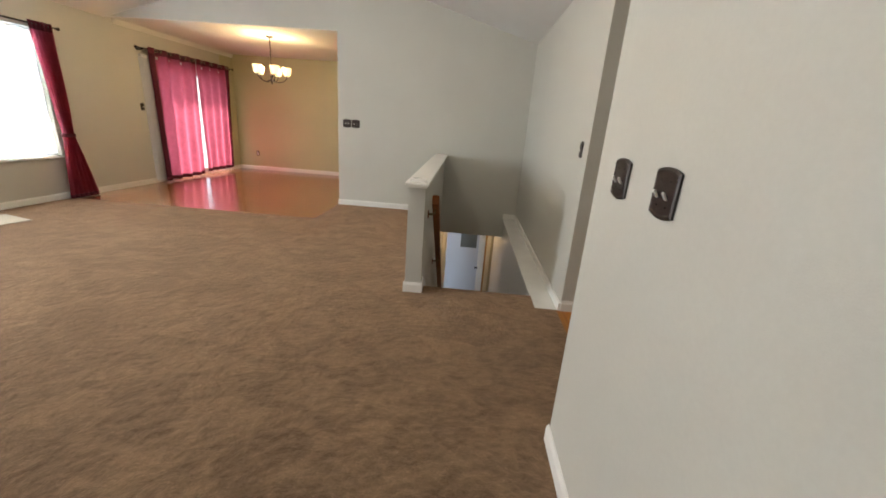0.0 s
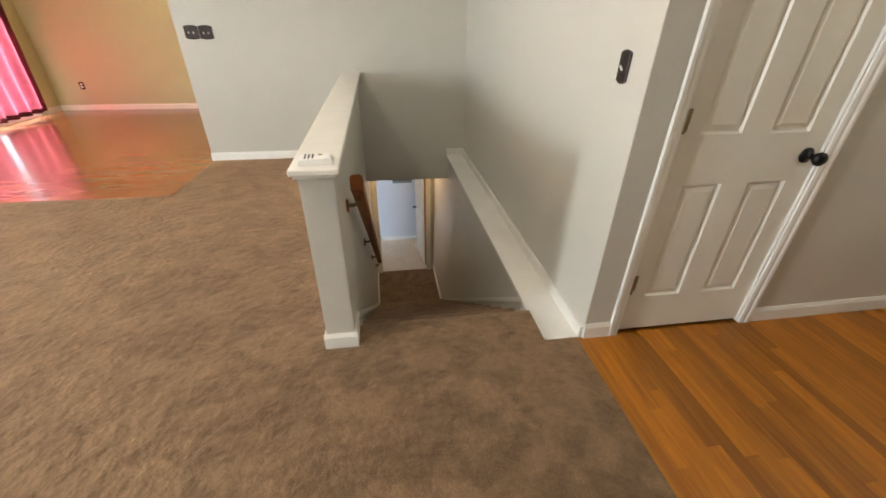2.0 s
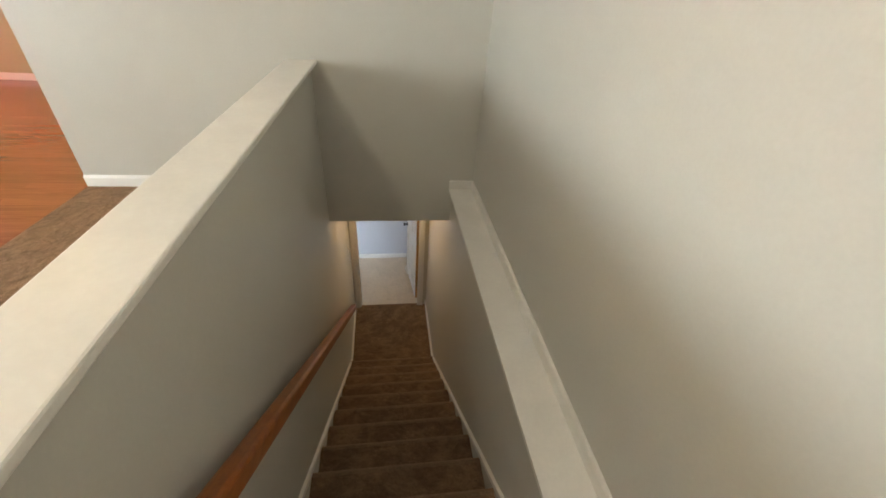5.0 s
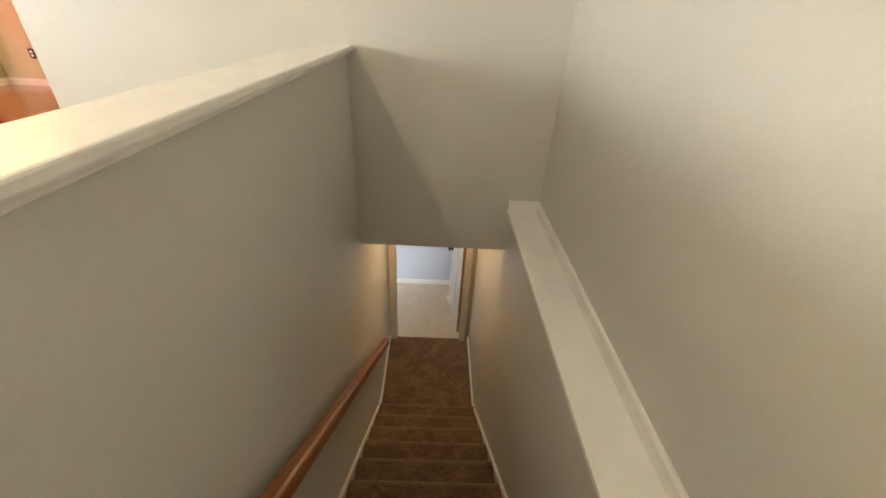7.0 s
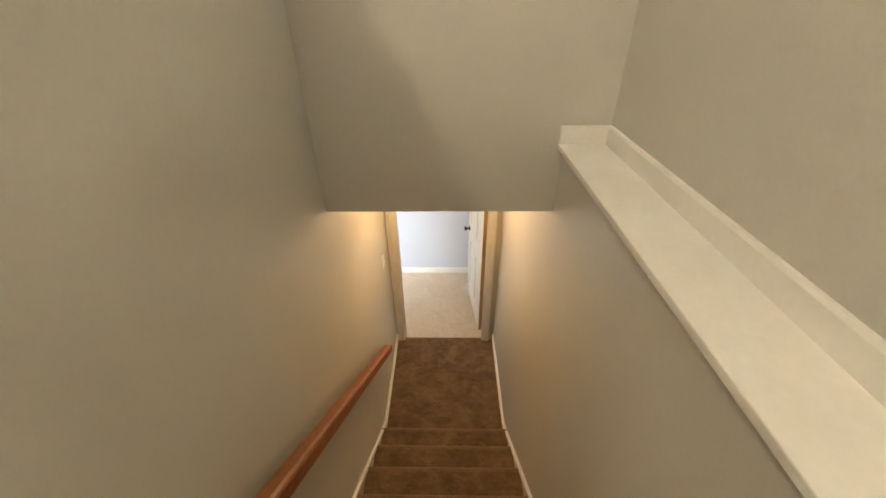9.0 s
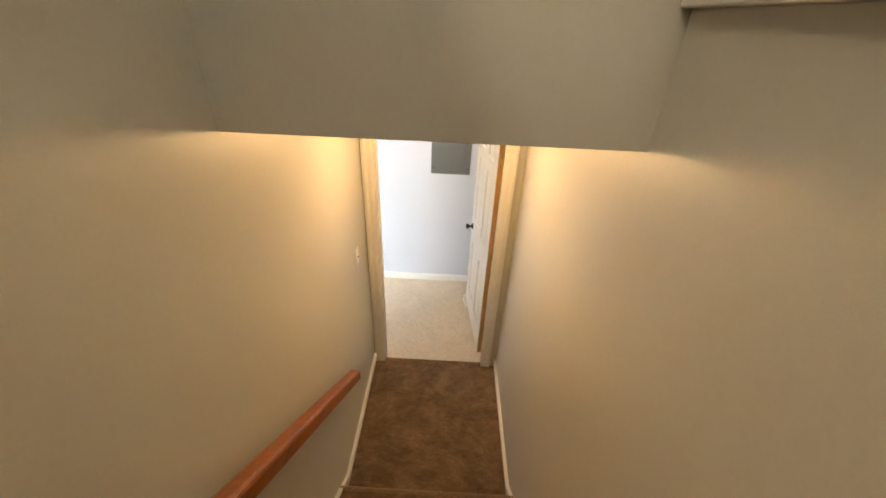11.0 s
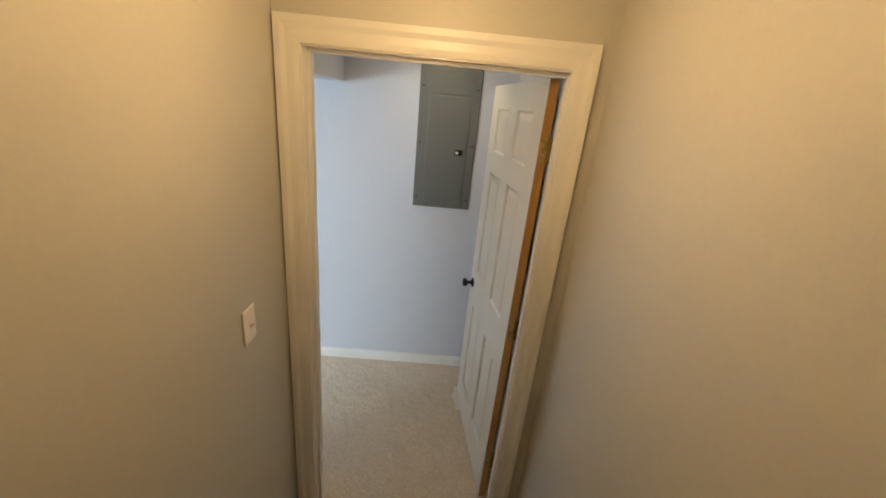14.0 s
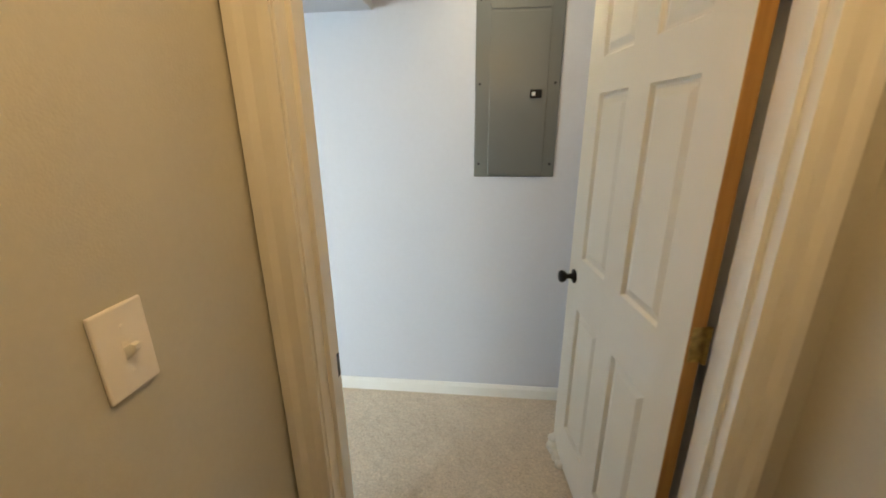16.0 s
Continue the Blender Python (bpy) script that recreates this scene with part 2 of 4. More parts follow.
def part(name, bm, mat, parent, label="", smooth=False):
    ob = new(name, mesh_of(bm, name, mat, smooth))
    ob.parent = parent
    if label:
        ob["label"] = label
    return ob


def thing(name, at, label, category, group="", kind=""):
    ob = new(name)
    ob.matrix_basis = at
    ob.empty_display_size = 0.1
    return tagged(ob, label, category, group, kind)


def setting(name, bm, mat, label, category):
    return tagged(new(name, mesh_of(bm, name, mat)), label, category, kind="structure")


def add_box(bm, x0, x1, y0, y1, z0, z1, bevel=0.0, segments=2):
    vs = [bm.verts.new((x, y, z)) for x in (x0, x1) for y in (y0, y1) for z in (z0, z1)]
    faces = [bm.faces.new([vs[i] for i in f]) for f in ((0, 1, 3, 2), (4, 6, 7, 5), (0, 4, 5, 1), (2, 3, 7, 6), (0, 2, 6, 4), (1, 5, 7, 3))]
    if bevel > 0:
        edges = list({e for f in faces for e in f.edges})
        bmesh.ops.bevel(bm, geom=edges, offset=bevel, segments=segments, profile=0.5, affect="EDGES")
    return bm


def box(*args, **kw):
    return add_box(bmesh.new(), *args, **kw)


def prism(points, axis, lo, hi, bevel=0.0):
    """A polygon drawn in the two other axes, made solid along one axis."""
    bm = bmesh.new()

    def place(p, h):
        q = list(p)
        q.insert(axis, h)
        return q
    a = [bm.verts.new(place(p, lo)) for p in points]
    b = [bm.verts.new(place(p, hi)) for p in points]
    bm.faces.new(a)
    bm.faces.new(b[::-1])
    for i in range(len(a)):
        j = (i + 1) % len(a)
        bm.faces.new((a[i], b[i], b[j], a[j]))
    if bevel > 0:
        bmesh.ops.bevel(bm, geom=list(bm.edges), offset=bevel, segments=2, profile=0.5, affect="EDGES")
    return bm


def add_lathe(bm, profile, m=Matrix(), n=28):
    """A turned shape: (radius, height) pairs round the z axis of m."""
    rings = []
    for r, h in profile:
        if r < 1e-5:
            rings.append([bm.verts.new(m @ Vector((0, 0, h)))])
        else:
            rings.append([bm.verts.new(m @ Vector((r * math.cos(2 * math.pi * k / n), r * math.sin(2 * math.pi * k / n), h))) for k in range(n)])
    for a, b in zip(rings, rings[1:]):
        for k in range(n):
            j = (k + 1) % n
            if len(a) == 1 and len(b) == 1:
                continue
            if len(a) == 1:
                bm.faces.new((a[0], b[k], b[j]))
            elif len(b) == 1:
                bm.faces.new((a[k], b[0], a[j]))
            else:
                bm.faces.new((a[k], b[k], b[j], a[j]))
    return bm


def lathe(profile, m=Matrix(), n=28):
    return add_lathe(bmesh.new(), profile, m, n)


def tube(points, r, n=10):
    """A round bar along a line of points."""
    bm = bmesh.new()
    pts = [Vector(p) for p in points]
    rings = []
    for i, p in enumerate(pts):
        d = (pts[min(i + 1, len(pts) - 1)] - pts[max(i - 1, 0)]).normalized()
        side = d.cross(Vector((0, 0, 1)) if abs(d.z) < 0.95 else Vector((1, 0, 0))).normalized()
        up = side.cross(d)
        rings.append([bm.verts.new(p + r * (math.cos(2 * math.pi * k / n) * side + math.sin(2 * math.pi * k / n) * up)) for k in range(n)])
    for a, b in zip(rings, rings[1:]):
        for k in range(n):
            j = (k + 1) % n
            bm.faces.new((a[k], b[k], b[j], a[j]))
    bm.faces.new(rings[0][::-1])
    bm.faces.new(rings[-1])
    return bm


# ---- plan ----
LEFT, RIGHT, BACK, FAR = -4.35, 2.0, -1.6, 7.0
DINING_FAR, OPENING = 10.17, -0.856
SPRING, SLOPE = 2.50, 0.285
RIDGE = (LEFT + RIGHT) / 2
TOP = SPRING + SLOPE * (RIGHT - RIDGE)
FLOOR_EDGE, NOSE, RUN, LOW, STEPS = 4.005, 7.31, 0.2542, -2.648, 14
RISE = -LOW / STEPS
HEAD, LOW_CEILING = -0.318, -0.374
ENTRY, ENTRY_END = 1.640, 2.357
DOOR_Y, ROOM_FAR = 8.46, 9.70
WELL_R = 1.828


def well_left(y):
    """The stairwell's face of the half wall, which is not quite square to the far wall."""
    return 0.868 - 0.0169 * (y - 3.85)


# ---- upper floor: walls ----
bm = bmesh.new()
for y0, y1, z0, z1 in ((BACK, 2.0, 0, TOP), (5.95, 7.80, 0, TOP), (9.70, DINING_FAR + 0.12, 0, TOP), (2.0, 5.95, -0.3, 0.58), (2.0, 5.95, 2.14, TOP), (7.80, 9.70, 2.04, TOP), (3.10, 4.72, 0.58, 2.14)):
    add_box(bm, LEFT - 0.14, LEFT, y0, y1, z0, z1)
wall_west = setting("wall_west", bm, WALL, "greige painted wall with a window and a patio door", "wall")

# far wall: gable above the dining opening, full wall beside it, down into the stairwell
gable = [(LEFT, SPRING + 0.02), (OPENING, SPRING + 0.02), (OPENING, 0.0), (0.70, 0.0), (0.70, HEAD), (RIGHT, HEAD), (RIGHT, SPRING), (RIDGE, TOP)]
wall_north = setting("wall_north", prism(gable, 1, FAR, FAR + 0.12), WALL, "greige gable wall with an opening to the dining room, over the stairs", "wall")
setting("wall_east", prism([(3.757, -0.036), (FAR, -0.036), (FAR, SPRING + 0.3), (3.757, SPRING + 0.3)], 0, RIGHT, RIGHT + 0.12), WALL, "greige painted wall beside the stairwell", "wall")
bm = box(ENTRY, ENTRY + 0.12, BACK, ENTRY_END, 0, SPRING + 0.25)
setting("wall_entry", bm, WALL, "greige painted wall that ends at the hallway", "wall")
setting("wall_hall_near", box(ENTRY + 0.12, 5.2, ENTRY_END - 0.12, ENTRY_END, 0, SPRING), WALL, "greige painted hallway wall", "wall")
setting("wall_hall_corner", box(2.001, 2.12, 3.754, 3.757, 0, SPRING), WALL, "greige painted corner beside the closet door", "wall")
bm = prism([(2.12, 0), (2.180, 0), (2.180, 2.05), (2.892, 2.05), (2.892, 0), (5.2, 0), (5.2, SPRING), (2.12, SPRING)], 1, 3.757, 3.86)
setting("wall_hall_far", bm, WALL, "greige hallway wall with a closet door", "wall")
setting("wall_hall_end", box(5.2, 5.32, 2.19, 3.86, 0, SPRING), WALL, "greige painted end wall of the hallway", "wall")
setting("wall_closet_back", box(2.12, 3.1, 4.5, 4.6, 0, SPRING), WALL, "plain back wall of the closet", "wall")
setting("wall_closet_side", box(3.1, 3.2, 3.86, 4.6, 0, SPRING), WALL, "plain side wall of the closet", "wall")
setting("wall_south", prism([(LEFT - 0.14, 0), (1.75, 0), (1.75, TOP), (LEFT - 0.14, TOP)], 1, BACK - 0.12, BACK), WALL, "greige painted wall at the end of the living room", "wall")
setting("wall_hall_header", box(2.0, 2.12, 2.31, 3.757, 2.42, SPRING + 0.2), WALL, "greige header over the hallway opening", "wall")
setting("wall_dining_north", box(LEFT, RIGHT + 0.12, DINING_FAR, DINING_FAR + 0.12, 0, 2.6), DINING_WALL, "tan painted dining room wall", "wall")
setting("wall_dining_east", box(RIGHT, RIGHT + 0.12, FAR + 0.12, DINING_FAR, 0, 2.6), DINING_WALL, "tan painted dining room wall", "wall")
setting("wall_dining_west", box(LEFT, LEFT + 0.004, 9.70, DINING_FAR, 0, 2.52), DINING_WALL, "tan painted return beside the patio door", "wall")

# half wall beside the stairs
bm = bmesh.new()
y0, y1 = 3.85, FAR
vs = [bm.verts.new(p) for p in ((well_left(y0) - 0.132, y0, -0.08), (well_left(y0), y0, -0.08), (well_left(y1), y1, -0.08), (well_left(y1) - 0.132, y1, -0.08))]
ws = [bm.verts.new((v.co.x, v.co.y, 0.885)) for v in vs]
bm.faces.new(vs[::-1]), bm.faces.new(ws)
for i in range(4):
    bm.faces.new((vs[i], vs[(i + 1) % 4], ws[(i + 1) % 4], ws[i]))
bmesh.ops.bevel(bm, geom=[e for e in bm.edges if abs(e.verts[0].co.z - e.verts[1].co.z) > 0.5], offset=0.004, segments=2, affect="EDGES")
setting("half_wall", bm, WALL, "greige half wall beside the stairs with a white cap", "half wall")
bm = prism([(well_left(3.80) - 0.155, 3.80), (well_left(3.80) + 0.026, 3.80), (well_left(FAR) + 0.041, FAR), (well_left(FAR) - 0.155, FAR)], 2, 0.885, 0.910, bevel=0.006)
setting("half_wall_cap", bm, LEDGE, "cream painted cap board on the half wall", "trim")
bm = prism([(well_left(3.82) - 0.145, 3.822), (well_left(3.82) + 0.012, 3.822), (well_left(FAR) + 0.018, FAR), (well_left(FAR) - 0.145, FAR)], 2, 0.868, 0.884, bevel=0.003)
setting("half_wall_moulding", bm, LEDGE, "thin cream moulding under the cap board", "trim")

# stairwell walls below the floor
bm = bmesh.new()
pts = [(well_left(3.85), 3.85), (well_left(DOOR_Y), DOOR_Y), (0.68, DOOR_Y), (0.68, 3.85)]
lo = [bm.verts.new((x, y, LOW - 0.05)) for x, y in pts]
hi = [bm.verts.new((x, y, -0.08)) for x, y in pts]
bm.faces.new(lo[::-1]), bm.faces.new(hi)
for i in range(4):
    bm.faces.new((lo[i], lo[(i + 1) % 4], hi[(i + 1) % 4], hi[i]))
setting("wall_stairs_left", bm, WALL, "greige stairwell wall with a wooden handrail", "wall")
setting("wall_stairs_right", box(WELL_R, 2.12, 3.88, DOOR_Y, LOW - 0.05, -0.036), WALL, "greige stairwell wall below a cream ledge", "wall")
setting("wall_stairs_under", box(0.6, 2.12, 3.70, 3.86, LOW - 0.05, -0.06), WALL, "plain wall closing the space under the floor", "wall")

# ---- ceilings ----
for name, x0, x1, z0, z1 in (("ceiling_west", LEFT - 0.14, RIDGE, SPRING - SLOPE * 0.14, TOP), ("ceiling_east", RIDGE, RIGHT + 0.12, TOP, SPRING - SLOPE * 0.12)):
    bm = bmesh.new()
    a = [bm.verts.new((x, y, z)) for (x, z) in ((x0, z0), (x1, z1)) for y in (BACK - 0.12, FAR)]
    b = [bm.verts.new((v.co.x, v.co.y, v.co.z + 0.14)) for v in a]
    for q in ((a[0], a[2], a[3], a[1]), (b[0], b[1], b[3], b[2]), (a[0], a[1], b[1], b[0]), (a[2], b[2], b[3], a[3]), (a[0], b[0], b[2], a[2]), (a[1], a[3], b[3], b[1])):
        bm.faces.new(q)
    setting(name, bm, CEILING, "white sloped ceiling of the living room", "ceiling")
setting("ceiling_dining", box(LEFT - 0.14, RIGHT + 0.12, FAR + 0.12, DINING_FAR + 0.12, SPRING + 0.02, SPRING + 0.14), CEILING, "white flat ceiling of the dining room", "ceiling")
setting("ceiling_dining_edge", box(LEFT, OPENING, FAR + 0.001, FAR + 0.12, SPRING + 0.016, SPRING + 0.02), CEILING, "white underside of the dining room opening", "ceiling")
setting("ceiling_hall", box(1.75, 5.32, 2.19, 4.6, 2.44, 2.56), CEILING, "white flat ceiling of the hallway", "ceiling")
setting("ceiling_stairs", box(0.66, 2.12, FAR + 0.12, DOOR_Y, HEAD, HEAD + 0.1), WALL, "greige flat ceiling over the foot of the stairs", "ceiling")
setting("ceiling_stairs_edge", box(0.70, RIGHT, FAR + 0.002, FAR + 0.12, HEAD - 0.003, HEAD), WALL, "greige underside of the stair header", "ceiling")
setting("ceiling_lower_side", box(-2.7, 0.20, 5.0, DOOR_Y, LOW_CEILING, HEAD + 0.1), CEILING, "white ceiling of the lower room", "ceiling")
setting("ceiling_lower_room", box(-2.7, 2.6, DOOR_Y + 0.115, ROOM_FAR + 0.12, LOW_CEILING, HEAD + 0.1), CEILING, "white ceiling of the lower room", "ceiling")

# ---- upper floors ----
edge = FLOOR_EDGE - 0.05
bm = prism([(LEFT, BACK), (1.97, BACK), (1.97, 3.757), (1.803, 3.757), (1.803, edge), (0.80, edge), (0.80, FAR), (OPENING, FAR), (OPENING, 5.957), (LEFT, 5.957)], 2, -0.06, 0)
setting("floor_carpet", bm, CARPET, "taupe cut-pile carpet with brushed patches", "carpet")
setting("floor_carpet_edge", box(1.803, 1.999, 3.757, 3.90, -0.06, -0.020), CARPET, "taupe carpet tucked under the ledge board", "carpet")
setting("floor_base", box(LEFT - 0.14, OPENING, 5.957, FAR + 0.12, -0.12, -0.016), DINING_WOOD, "red-brown wooden floor base", "floor")
setting("floor_base_dining", box(LEFT - 0.14, RIGHT, FAR + 0.12, DINING_FAR, -0.12, -0.016), DINING_WOOD, "red-brown wooden floor base", "floor")
setting("floor_base_hall", box(1.97, 5.2, ENTRY_END, 4.5, -0.12, -0.016), HALL_WOOD, "amber wooden floor base of the hallway", "floor")
floor_dining = thing("floor_dining", pose(0, 0, 0), "glossy red-brown wooden strip floor of the dining room", "floor", kind="structure")
floor_hall = thing("floor_hall", pose(0, 0, 0), "amber oak strip floor of the hallway", "floor", kind="structure")

# ---- stairs ----
stairs = thing("stairs", pose(0, 0, 0), "straight flight of stairs covered in taupe carpet", "stairs", kind="structure")
for k in range(1, STEPS + 1):
    # a tread with its rounded nose over the riser below it
    y_nose, z_top = NOSE - RUN * (k - 1), LOW + RISE * k
    back = 0.30 if k < STEPS else 0.0
    x0, x1 = well_left(y_nose) - 0.02, WELL_R + 0.02 if k < STEPS else 1.803
    prof = [(y_nose - 0.022 - RUN, z_top), (y_nose - 0.022, z_top)]
    if k == STEPS:
        prof = [(FLOOR_EDGE - 0.05, z_top), (y_nose - 0.022, z_top)]
    for a in range(0, 181, 20):
        prof.append((y_nose - 0.022 + 0.022 * math.sin(radians(a)), z_top - 0.022 + 0.022 * math.cos(radians(a))))
    prof += [(y_nose - 0.024, z_top - 0.045), (y_nose - 0.026, z_top - RISE), (prof[0][0], z_top - RISE)]
    step = part("step", prism(prof, 0, x0, x1), CARPET, stairs)
    # light caught where the pile bends over the nose, as a paler colour
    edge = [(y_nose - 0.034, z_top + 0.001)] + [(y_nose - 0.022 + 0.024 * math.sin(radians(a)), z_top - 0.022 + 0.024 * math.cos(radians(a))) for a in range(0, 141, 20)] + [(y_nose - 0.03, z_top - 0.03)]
    part("highlight_edge", prism(edge, 0, x0 + 0.001, x1 - 0.001), NOSE_HIGHLIGHT, step, "paler carpet strip over the step's nose, a highlight put into the colour")
bm = box(0.70, WELL_R + 0.02, NOSE - 0.06, DOOR_Y + 0.03, LOW - 0.06, LOW)
setting("floor_landing", bm, CARPET, "taupe carpet on the landing at the foot of the stairs", "carpet")
setting("floor_lower_side", box(-2.6, 0.10, 5.1, DOOR_Y + 0.03, LOW - 0.06, LOW - 0.002), BERBER, "beige loop carpet of the lower room", "carpet")
setting("floor_lower_room", box(-2.6, 2.5, DOOR_Y + 0.03, ROOM_FAR, LOW - 0.06, LOW - 0.002), BERBER, "beige loop carpet of the lower room", "carpet")

# skirting that follows the stairs: a painted stringer with a white moulding on top
zs = lambda y: LOW + RISE * ((NOSE - y) / RUN + 1)
for side, name in ((0, "stair_skirting_left"), (1, "stair_skirting_right")):
    sk = thing(name, pose(0, 0, 0), "painted stair skirting with a white moulding", "skirting", kind="structure")
    for lo_off, hi_off, thick, mat, pname in ((-0.30, 0.044, 0.010, WALL, "stringer"), (0.044, 0.080, 0.019, TRIM, "moulding")):
        bm = bmesh.new()
        line = [(4.025 if side == 0 else 4.155, None), (7.42, None), (8.455, LOW + 0.0)]
        rows = []
        for y, flat in line:
            wall_x = well_left(y) if side == 0 else WELL_R
            inner = wall_x + thick if side == 0 else wall_x - thick
            za = zs(y) + lo_off if flat is None else LOW + 0.066 + (lo_off if lo_off < 0 else -0.0)
            zb = zs(y) + hi_off if flat is None else LOW + (0.066 if lo_off < 0 else 0.090)
            if y == 7.42:
                za, zb = (LOW - 0.2, LOW + 0.066) if lo_off < 0 else (LOW + 0.066, LOW + 0.090)
            rows.append([bm.verts.new(p) for p in ((wall_x, y, za), (inner, y, za), (inner, y, zb), (wall_x, y, zb))])
        for a, b in zip(rows, rows[1:]):
            for i in range(4):
                bm.faces.new((a[i], a[(i + 1) % 4], b[(i + 1) % 4], b[i]))
        bm.faces.new(rows[0]), bm.faces.new(rows[-1][::-1])
        part(pname, bm, mat, sk)

# ledge on the foundation wall: a board with a rounded front corner and low boards behind it
ledge = thing("stair_ledge", pose(0, 0, 0), "cream painted ledge board along the stairwell wall", "ledge", kind="structure")
pts = [(2.0, 3.760), (1.870, 3.760)]
for a in range(0, 91, 10):
    pts.append((1.866 - 0.065 * math.sin(radians(a)), 3.825 - 0.065 * math.cos(radians(a))))
pts += [(1.801, 6.999), (2.0, 6.999)]
part("board", prism(pts, 2, -0.035, -0.012, bevel=0.004), LEDGE, ledge)
part("back_board", prism([(2.0, -0.012), (1.984, -0.012), (1.984, 0.050), (1.990, 0.058), (2.0, 0.058)], 1, 3.764, 6.980), LEDGE, ledge)
part("end_board", box(1.803, 1.999, 6.980, 6.999, -0.012, 0.058, bevel=0.003), LEDGE, ledge)

# ---- baseboards ----


def baseboard(points, z, label="white painted baseboard", height=0.085, depth=0.013):
    """Runs along wall lines; the room lies to the left of each line's way."""
    for (ax, ay), (bx, by) in zip(points, points[1:]):
        d = Vector((bx - ax, by - ay, 0)).normalized()
        nrm = Vector((-d.y, d.x, 0))
        bm = bmesh.new()
        prof = [(0.0, 0.0), (depth, 0.0), (depth, height - 0.02), (depth * 0.55, height - 0.006), (depth * 0.4, height), (0.0, height)]
        ends = [[bm.verts.new(Vector((x, y, z)) + nrm * o + Vector((0, 0, h))) for o, h in prof] for x, y in ((ax, ay), (bx, by))]
        for i in range(len(prof)):
            j = (i + 1) % len(prof)
            bm.faces.new((ends[0][i], ends[0][j], ends[1][j], ends[1][i]))
        bm.faces.new(ends[0][::-1]), bm.faces.new(ends[1])
        setting("baseboard", bm, TRIM, label, "baseboard")


baseboard([(0.69, FAR), (OPENING, FAR), (OPENING, FAR + 0.12)], 0)
baseboard([(LEFT, 7.70), (LEFT, BACK)], 0)
baseboard([(ENTRY, BACK), (ENTRY, ENTRY_END + 0.013)], 0)
baseboard([(ENTRY, ENTRY_END), (5.2, ENTRY_END)], 0)
baseboard([(5.2, 3.757), (2.938, 3.757)], 0)
baseboard([(2.134, 3.754), (1.998, 3.754)], 0)
baseboard([(RIGHT, DINING_FAR), (LEFT, DINING_FAR)], 0)
baseboard([(LEFT, DINING_FAR), (LEFT, 9.80)], 0)
x0, x1 = well_left(3.85) - 0.132, well_left(3.85)
baseboard([(x1 + 0.013, 3.85), (x0 - 0.013, 3.85)], 0)
baseboard([(x0, 3.85), (well_left(FAR) - 0.132, FAR)], 0)
baseboard([(x1, 3.985), (x1, 3.85)], 0)
baseboard([(1.765, ROOM_FAR), (-2.6, ROOM_FAR)], LOW, height=0.078)
bm = prism([(LEFT, SPRING - 0.055), (LEFT + 0.012, SPRING - 0.055), (LEFT + 0.05, SPRING + 0.018), (LEFT, SPRING + 0.018)], 1, FAR + 0.12, DINING_FAR)
setting("crown_moulding", bm, TRIM, "white crown moulding along the dining room ceiling", "trim")

# ---- lower room shell ----
bm = bmesh.new()
for x0, x1, z0, z1 in ((0.10, 0.86, LOW, HEAD), (1.728, 2.6, LOW, HEAD), (0.86, 1.728, LOW + 2.066, HEAD)):
    add_box(bm, x0, x1, DOOR_Y, DOOR_Y + 0.11, z0, z1)
setting("wall_lower_door", bm, WALL, "greige wall with a doorway at the foot of the stairs", "wall")
bm = bmesh.new()
for x0, x1, z0, z1 in ((0.10, 0.86, LOW, HEAD), (1.728, 2.5, LOW, HEAD), (0.86, 1.728, LOW + 2.066, HEAD)):
    add_box(bm, x0, x1, DOOR_Y + 0.11, DOOR_Y + 0.114, z0, z1)
setting("wall_lower_door_back", bm, LOWER_WALL, "pale blue-grey room side of the doorway wall", "wall")
setting("wall_lower_inner", box(0.10, 0.20, 5.1, DOOR_Y, LOW, HEAD), LOWER_WALL, "pale blue-grey wall behind the stairs", "wall")
setting("wall_lower_south", box(-2.7, 0.20, 5.0, 5.1, LOW, HEAD), LOWER_WALL, "pale blue-grey wall of the lower room", "wall")
setting("wall_lower_far", box(-2.7, 2.6, ROOM_FAR, ROOM_FAR + 0.12, LOW, HEAD), LOWER_WALL, "pale blue-grey painted wall with a breaker panel", "wall")
setting("wall_lower_east", box(1.765, 1.95, DOOR_Y + 0.114, ROOM_FAR, LOW, HEAD), LOWER_WALL, "pale blue-grey painted wall", "wall")
bm = bmesh.new()
for y0, y1, z0, z1 in ((5.1, ROOM_FAR, LOW, -1.85), (5.1, ROOM_FAR, -0.85, HEAD), (5.1, 5.4, -1.85, -0.85), (7.2, ROOM_FAR, -1.85, -0.85)):
    add_box(bm, -2.7, -2.6, y0, y1, z0, z1)
setting("wall_lower_west", bm, LOWER_WALL, "pale blue-grey painted wall with a small window", "wall")
setting("soffit", box(0.24, 0.708, DOOR_Y + 0.114, ROOM_FAR, -0.650, LOW_CEILING, bevel=0.004), LOWER_WALL, "pale boxed-in duct soffit under the ceiling", "soffit")

# ---- outside ----
setting("ground", box(-90, 60, -70, 90, -3.0, -2.75), SOIL, "green lawn around the house", "ground")
setting("patio_deck", box(-8.0, LEFT - 0.14, 6.5, 10.6, -0.30, -0.14), STUCCO, "pale deck outside the patio door", "deck")
setting("eave", box(LEFT - 0.80, LEFT - 0.14, BACK - 0.3, DINING_FAR + 0.4, 2.42, 2.56), STUCCO, "pale roof overhang above the windows", "roof")

# ---- doors ----


